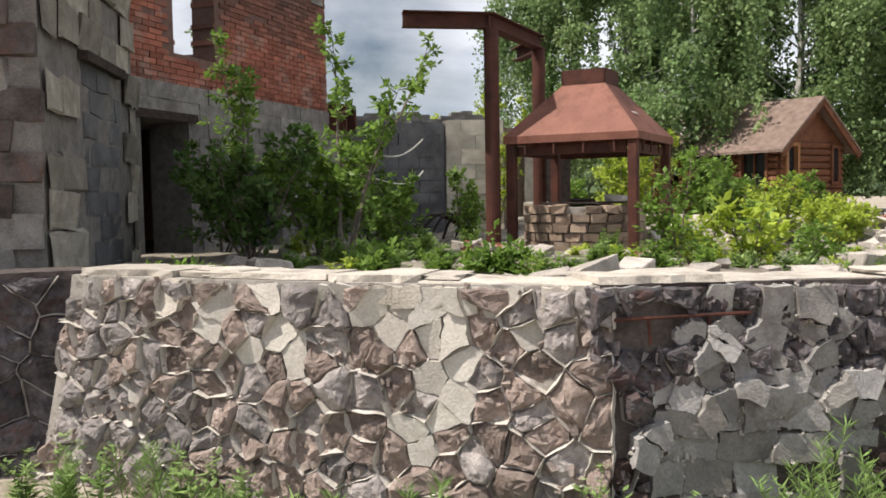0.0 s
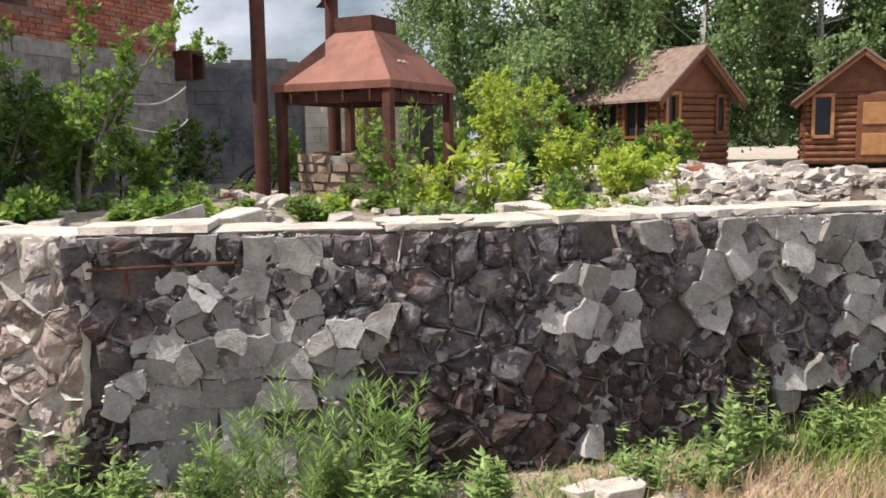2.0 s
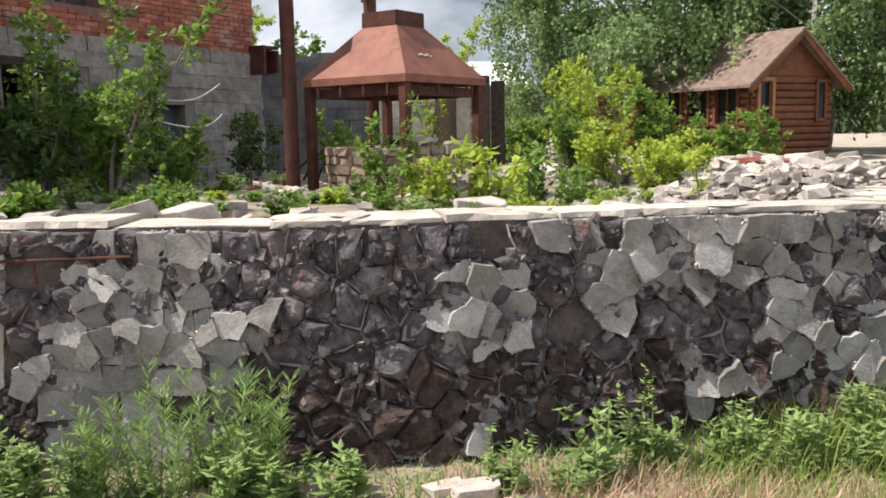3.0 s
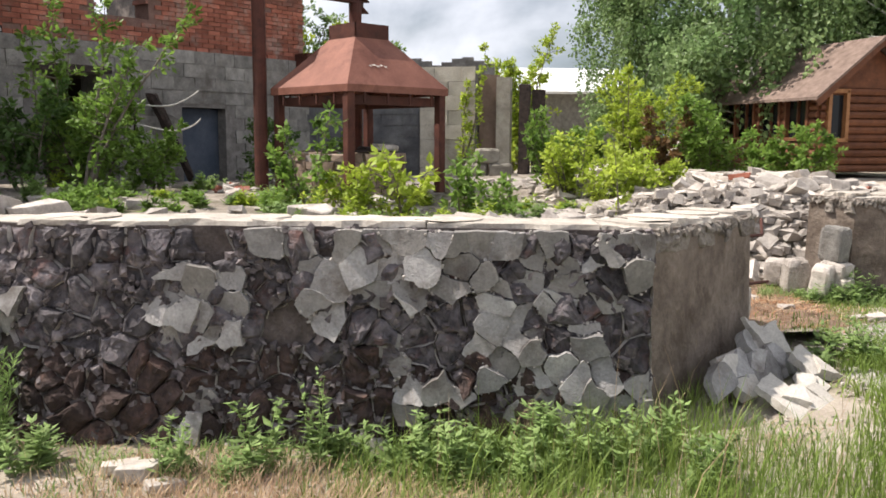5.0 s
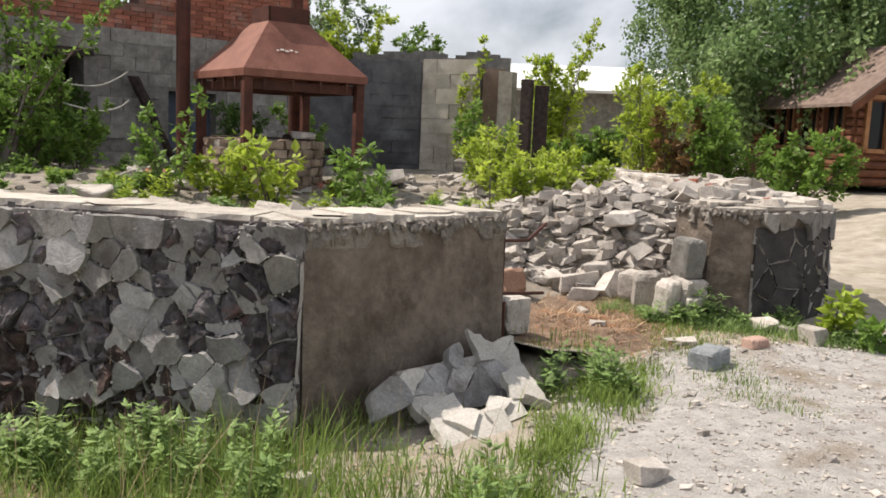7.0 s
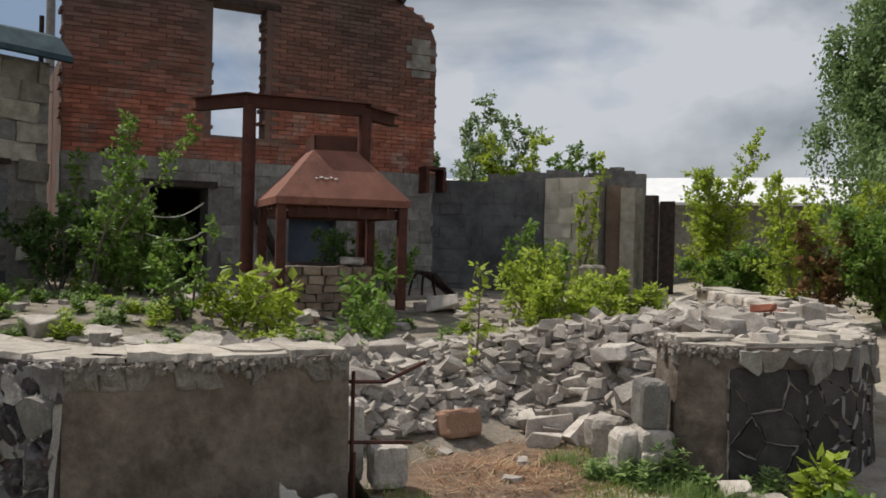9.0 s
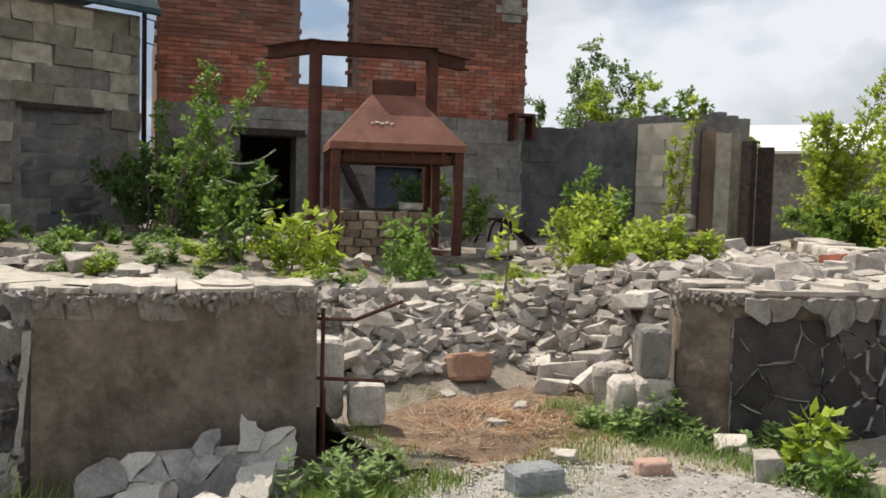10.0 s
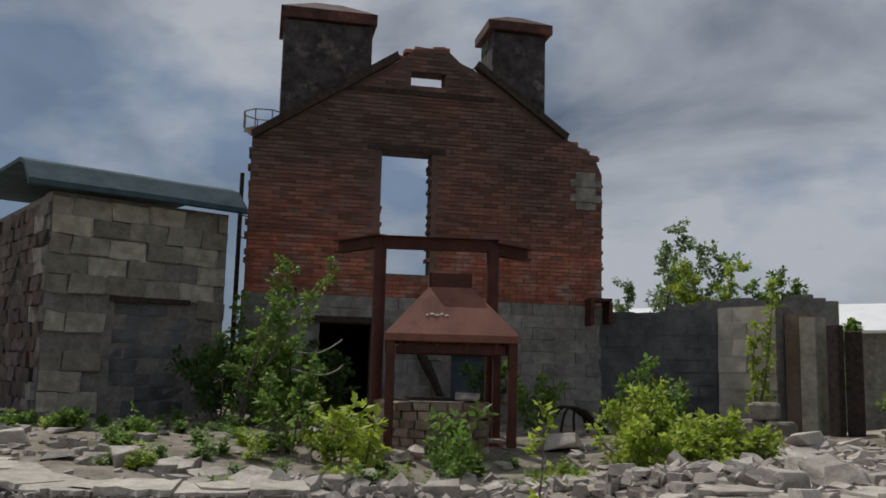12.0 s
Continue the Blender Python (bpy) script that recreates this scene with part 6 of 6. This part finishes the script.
# shade put into dark stone and core colours; the line also turns from the sun
wall_e, le = retaining("wall_shaded", PLINTH, "stone plinth by the outhouse, its shade put into dark stone colour", M_DARKMORTAR)
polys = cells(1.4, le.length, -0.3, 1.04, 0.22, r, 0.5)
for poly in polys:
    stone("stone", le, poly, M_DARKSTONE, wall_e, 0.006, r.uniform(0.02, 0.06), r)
g = Geo()
seams(g, le, polys, r, 0.008, 0.036, 0.85)
tagged(g.make("mortar_seam", M_SEAMGREY, wall_e), kind="stuff")

wall_c, lc = retaining("wall_plaster", RETURN, "plastered end of the retaining wall, stained brown", M_PLASTER, 0.3)
wall_d, ld = retaining("wall_far", RIGHT, "curving retaining wall clad in near-black stone", M_PLASTER, 0.4)
r = random.Random(44)
polys = cells(0.8, 3.6, -0.1, 0.94, 0.17, r, 0.5)
for poly in polys:
    stone("stone", ld, poly, M_BLACKSTONE, wall_d, 0.008, r.uniform(0.008, 0.02), r, 0.4, flat=True, tilt=0.06)
g = Geo()
seams(g, ld, polys, r, 0.006, 0.03, 0.6, 0.4)
tagged(g.make("mortar_seam", M_SEAMGREY, wall_d), kind="stuff")
for poly in cells(0.85, 3.6, 0.78, 1.06, 0.12, r, 0.5):
    if r.random() < 0.1 + 0.6 * smooth((mid(poly)[1] - 0.84) / 0.15):
        stone("render_plate", ld, poly, r.choice((M_PLATEDARK, M_PLATEDARK, M_PLASTERLIGHT)), wall_d, 0.004, r.uniform(0.03, 0.06), r, 0.4, flat=True)
# crumbled brow under the cap of the plastered end
for line, s0, s1, parent in ((lc, 0.0, lc.length, wall_c), (ld, 0.0, 0.8, wall_d)):
    for poly in cells(s0, s1, 0.94, 1.06, 0.1, r, 0.4):
        if r.random() < 0.3:
            stone("plaster_lump", line, poly, M_PLASTERLIGHT, parent, 0.0, r.uniform(0.01, 0.035), r, 0.3)


def cap_slabs(parent, line, s0, s1, thick, r, over=0.05, depth=0.42, long=0.55, gaps=0.0):
    s = s0
    while s < s1 - 0.1:
        w = min(r.uniform(0.6, 1.3) * long, s1 - s)
        n = 7
        g = Geo()
        zt = TOP + r.uniform(-0.02, 0.015)
        lift = [r.uniform(-0.014, 0.014) for _ in range(4)]
        for side in (0, 1):
            for i in range(n + 1):
                a = s + 0.006 + (w - 0.012) * i / n
                out = over + r.uniform(-0.05, 0.02) if side == 0 else -depth + r.uniform(-0.05, 0.05)
                for z in (zt - thick, zt + lift[side * 2 + (i > 2)] * 0.6):
                    g.v.append(line.place(a, z, out + (r.uniform(-0.01, 0.02) if z < zt - 0.02 else 0)))
        m = 2 * (n + 1)
        for i in range(n):
            a, b = 2 * i, 2 * i + 2
            g.f += [(a, b, b + 1, a + 1), (m + a, m + a + 1, m + b + 1, m + b), (a + 1, b + 1, m + b + 1, m + a + 1), (a, m + a, m + b, b)]
        g.f += [(0, 1, m + 1, m), (2 * n, m + 2 * n, m + 2 * n + 1, 2 * n + 1)]
        if r.random() > gaps:
            g.make("cap_slab", M_CAP, parent)
        s += w


r = random.Random(5)
cap_slabs(wall_a, la, 0.0, la.length, 0.032, r, -0.02, long=0.75)
cap_slabs(wall_b, lb, 0.0, lb.length, 0.034, r, 0.005, long=0.75)
for parent, line in ((wall_a, la), (wall_b, lb)):
    s = 0.0
    while s < line.length - 0.08:
        w = min(r.uniform(0.08, 0.36), line.length - s)
        if r.random() < (0.4 if parent == wall_a else 0.8 if s < 0.7 else 0.12) and not (parent == wall_b and 0.12 < s < 0.35):
            lo = 0.955 + r.uniform(-0.07, 0.05)
            poly = [(s, lo + r.uniform(-0.02, 0.02)), (s + w * 0.5, lo + r.uniform(-0.03, 0.03)), (s + w, lo + r.uniform(-0.02, 0.02)), (s + w, 1.07), (s, 1.07)]
            stone("coping_block", line, poly, r.choice((M_PLATE, M_PALE, M_PLATE) if parent == wall_b else (M_PALE, M_CAP)), parent, 0.004, r.uniform(0.005, 0.04), r, flat=True)
        s += w
cap_slabs(wall_c, lc, 0.0, lc.length, 0.04, r, 0.0, long=0.45)
cap_slabs(wall_d, ld, 0.1, ld.length, 0.05, r, 0.0)
# thin second layer of cap, broken into flakes, set back from the edge
for parent, line in ((wall_a, la), (wall_b, lb), (wall_c, lc), (wall_d, ld)):
    s = 0.1
    while s < line.length - 0.5:
        w = r.uniform(0.2, 0.55)
        if r.random() < 0.4:
            g = Geo()
            n = 7
            cx = s + w / 2
            for z in (TOP - 0.01, TOP + r.uniform(0.004, 0.014)):
                for i in range(n):
                    a = 2 * math.pi * i / n
                    q = r.uniform(0.55, 1.2)
                    g.v.append(line.place(cx + math.cos(a) * w * 0.5 * q, z, -0.2 - 0.04 * r.random() + math.sin(a) * 0.19 * q))
            g.f += [tuple(range(n - 1, -1, -1)), tuple(range(n, 2 * n))] + [(i, (i + 1) % n, n + (i + 1) % n, n + i) for i in range(n)]
            g.make("cap_flake", M_CAP, parent)
        s += w + r.uniform(0.0, 0.3)


# crumbled brow of the plastered ends
for line, s0, s1, parent in ((lc, 0.0, lc.length, wall_c), (ld, 0.0, 0.85, wall_d)):
    g = Geo()
    for k in range(170):
        z = 1.065 - abs(r.gauss(0, 0.025))
        w = r.uniform(0.008, 0.034)
        g.box(line.place(r.uniform(s0, s1), z, r.uniform(-0.01, 0.025)), (w * 1.4, w, w * 0.8), Euler((r.uniform(0, 6), r.uniform(0, 6), r.uniform(0, 6))).to_matrix(), w * 0.2, r)
    tagged(g.make("plaster_crumb", M_PLASTERLIGHT, parent), kind="stuff")

# ---- courses of blocks and bricks ----


def course_pieces(name, parent, s0, s1, z0, z1, w, h, material, inside, y, r, proud=0.012, skip=0.0, most=300, rough=0.0, stuff_mat=None):
    """Lays pieces in running bond on a wall face in the parent's local x and z; they share a few meshes."""
    shapes = []
    for k in range(5):
        g = Geo()
        g.box((0, 0, 0), (w - 0.012, 0.03, h - 0.012), None, rough or (0.004 if h < 0.1 else 0.008), r)
        me = bpy.data.meshes.new(name)
        me.from_pydata(g.v, [], g.f)
        me.materials.append(material)
        shapes.append(me)
    rest = Geo()
    made = 0
    rows = int(round((z1 - z0) / h))
    for j in range(rows):
        z = z0 + (j + 0.5) * h
        off = (j % 2) * w / 2
        s = s0 - off + w / 2
        while s < s1 + w / 2:
            a, b = max(s - w / 2, s0), min(s + w / 2, s1)
            c = (a + b) / 2
            if b - a > 0.06 and inside(a, z) and inside(b, z) and inside(c, z) and r.random() >= skip:
                dy = y - proud + r.uniform(-0.006, 0.006) * (h / 0.1) - rough * r.random()
                if made < most:
                    ob = new(name, r.choice(shapes))
                    ob.parent = parent
                    ob.matrix_local = Matrix.Translation((c, dy, z)) @ Matrix.Diagonal(((b - a) / w, 1, 1, 1))
                    made += 1
                else:
                    rest.box((c, dy, z), (b - a - 0.012, 0.03, h - 0.012), None, 0.004, r)
            s += w
    if rest.v:
        tagged(rest.make(name + "work", stuff_mat or material, parent), kind="stuff")


M_SIDE = mat("dark_rough_block", (0.05, 0.042, 0.04), (0.15, 0.125, 0.115), 0.95, 5, 0.7, 50, rand=0.35, c3=(0.12, 0.07, 0.055), stain=0.35, stain_scale=3)
r = random.Random(61)


def in_hole(s, z, h):
    return h[0] - 0.005 < s < h[1] + 0.005 and h[2] - 0.03 < z < h[3] + 0.03


course_pieces("block", out_wall, 0.02, LEN - 0.02, 0.75, 4.08, 0.55, 0.277, M_PALEBLOCK, lambda s, z: not (0.9 < s < 2.15 and z < 2.6), 0.0, r, 0.012, 0.08, 300, 0.034)
course_pieces("infill_block", out_wall, 0.97, 2.1, 0.75, 2.6, 0.4, 0.21, M_SOOTWALL, lambda s, z: True, 0.02, r, 0.005, 0.08, 300, 0.016)
course_pieces("block", block_wall, -2.88, 3.84, 0.8, 3.0, 0.42, 0.22, M_BLOCK, lambda s, z: not in_hole(s, z, DOOR) and not in_hole(s, z, DOOR2), -0.25, r, 0.008)
course_pieces("brick", brick_wall, -2.85, 3.82, 3.02, 7.85, 0.262, 0.077, M_BRICK, lambda s, z: z < gable_z(s) - 0.03 and not in_hole(s, z, WIN) and not in_hole(s, z, VENT), 0.0, r, 0.004, 0.02, 300, stuff_mat=M_BRICK_I)
course_pieces("block", pier, 0.02, pier_len - 0.02, 0.7, 2.96, 0.56, 0.28, M_CREAM, lambda s, z: True, 0.0, r, 0.008)
course_pieces("block", yard_wall, 0.05, yard_len - 0.02, 0.7, 2.75, 0.42, 0.22, M_SOOTWALL, lambda s, z: True, 0.0, r, 0.004)
# toothed brick ends at the jambs and the broken corner
g = Geo()
for k in range(62):
    z = 3.06 + 0.077 * k
    if z > 7.4:
        break
    for s, sign, on in ((WIN[0], 1, WIN[2] < z < WIN[3]), (WIN[1], -1, WIN[2] < z < WIN[3]), (3.84, 1, z < 5.5), (-2.87, -1, z < 5.7)):
        if on and r.random() < 0.3:
            w = r.uniform(0.01, 0.05)
            g.box((s + sign * w / 2, 0.19, z), (w, 0.37, 0.066), None, 0.005, r)
tagged(g.make("brick_end", M_BRICK_I, brick_wall), kind="stuff")
# ragged loose bricks on the broken edges of the gable
for k in range(60):
    s = r.uniform(-2.8, 3.75)
    g = Geo()
    g.box((s, r.uniform(0.06, 0.3), gable_z(s) + 0.03), (0.25, 0.12, 0.07), Matrix.Rotation(r.uniform(-0.2, 0.2), 3, "Z"), 0.008, r)
    g.make("brick", M_BRICK, brick_wall)
for j in range(5):
    g = Geo()
    g.box((3.5, -0.01, 4.95 + j * 0.15 - 0.0), (0.62 if j % 2 else 0.4, 0.05, 0.14), None, 0.008, r)
    g.make("quoin_block", M_BLOCK, brick_wall)
# side wall blocks, coloured darker than those of the front
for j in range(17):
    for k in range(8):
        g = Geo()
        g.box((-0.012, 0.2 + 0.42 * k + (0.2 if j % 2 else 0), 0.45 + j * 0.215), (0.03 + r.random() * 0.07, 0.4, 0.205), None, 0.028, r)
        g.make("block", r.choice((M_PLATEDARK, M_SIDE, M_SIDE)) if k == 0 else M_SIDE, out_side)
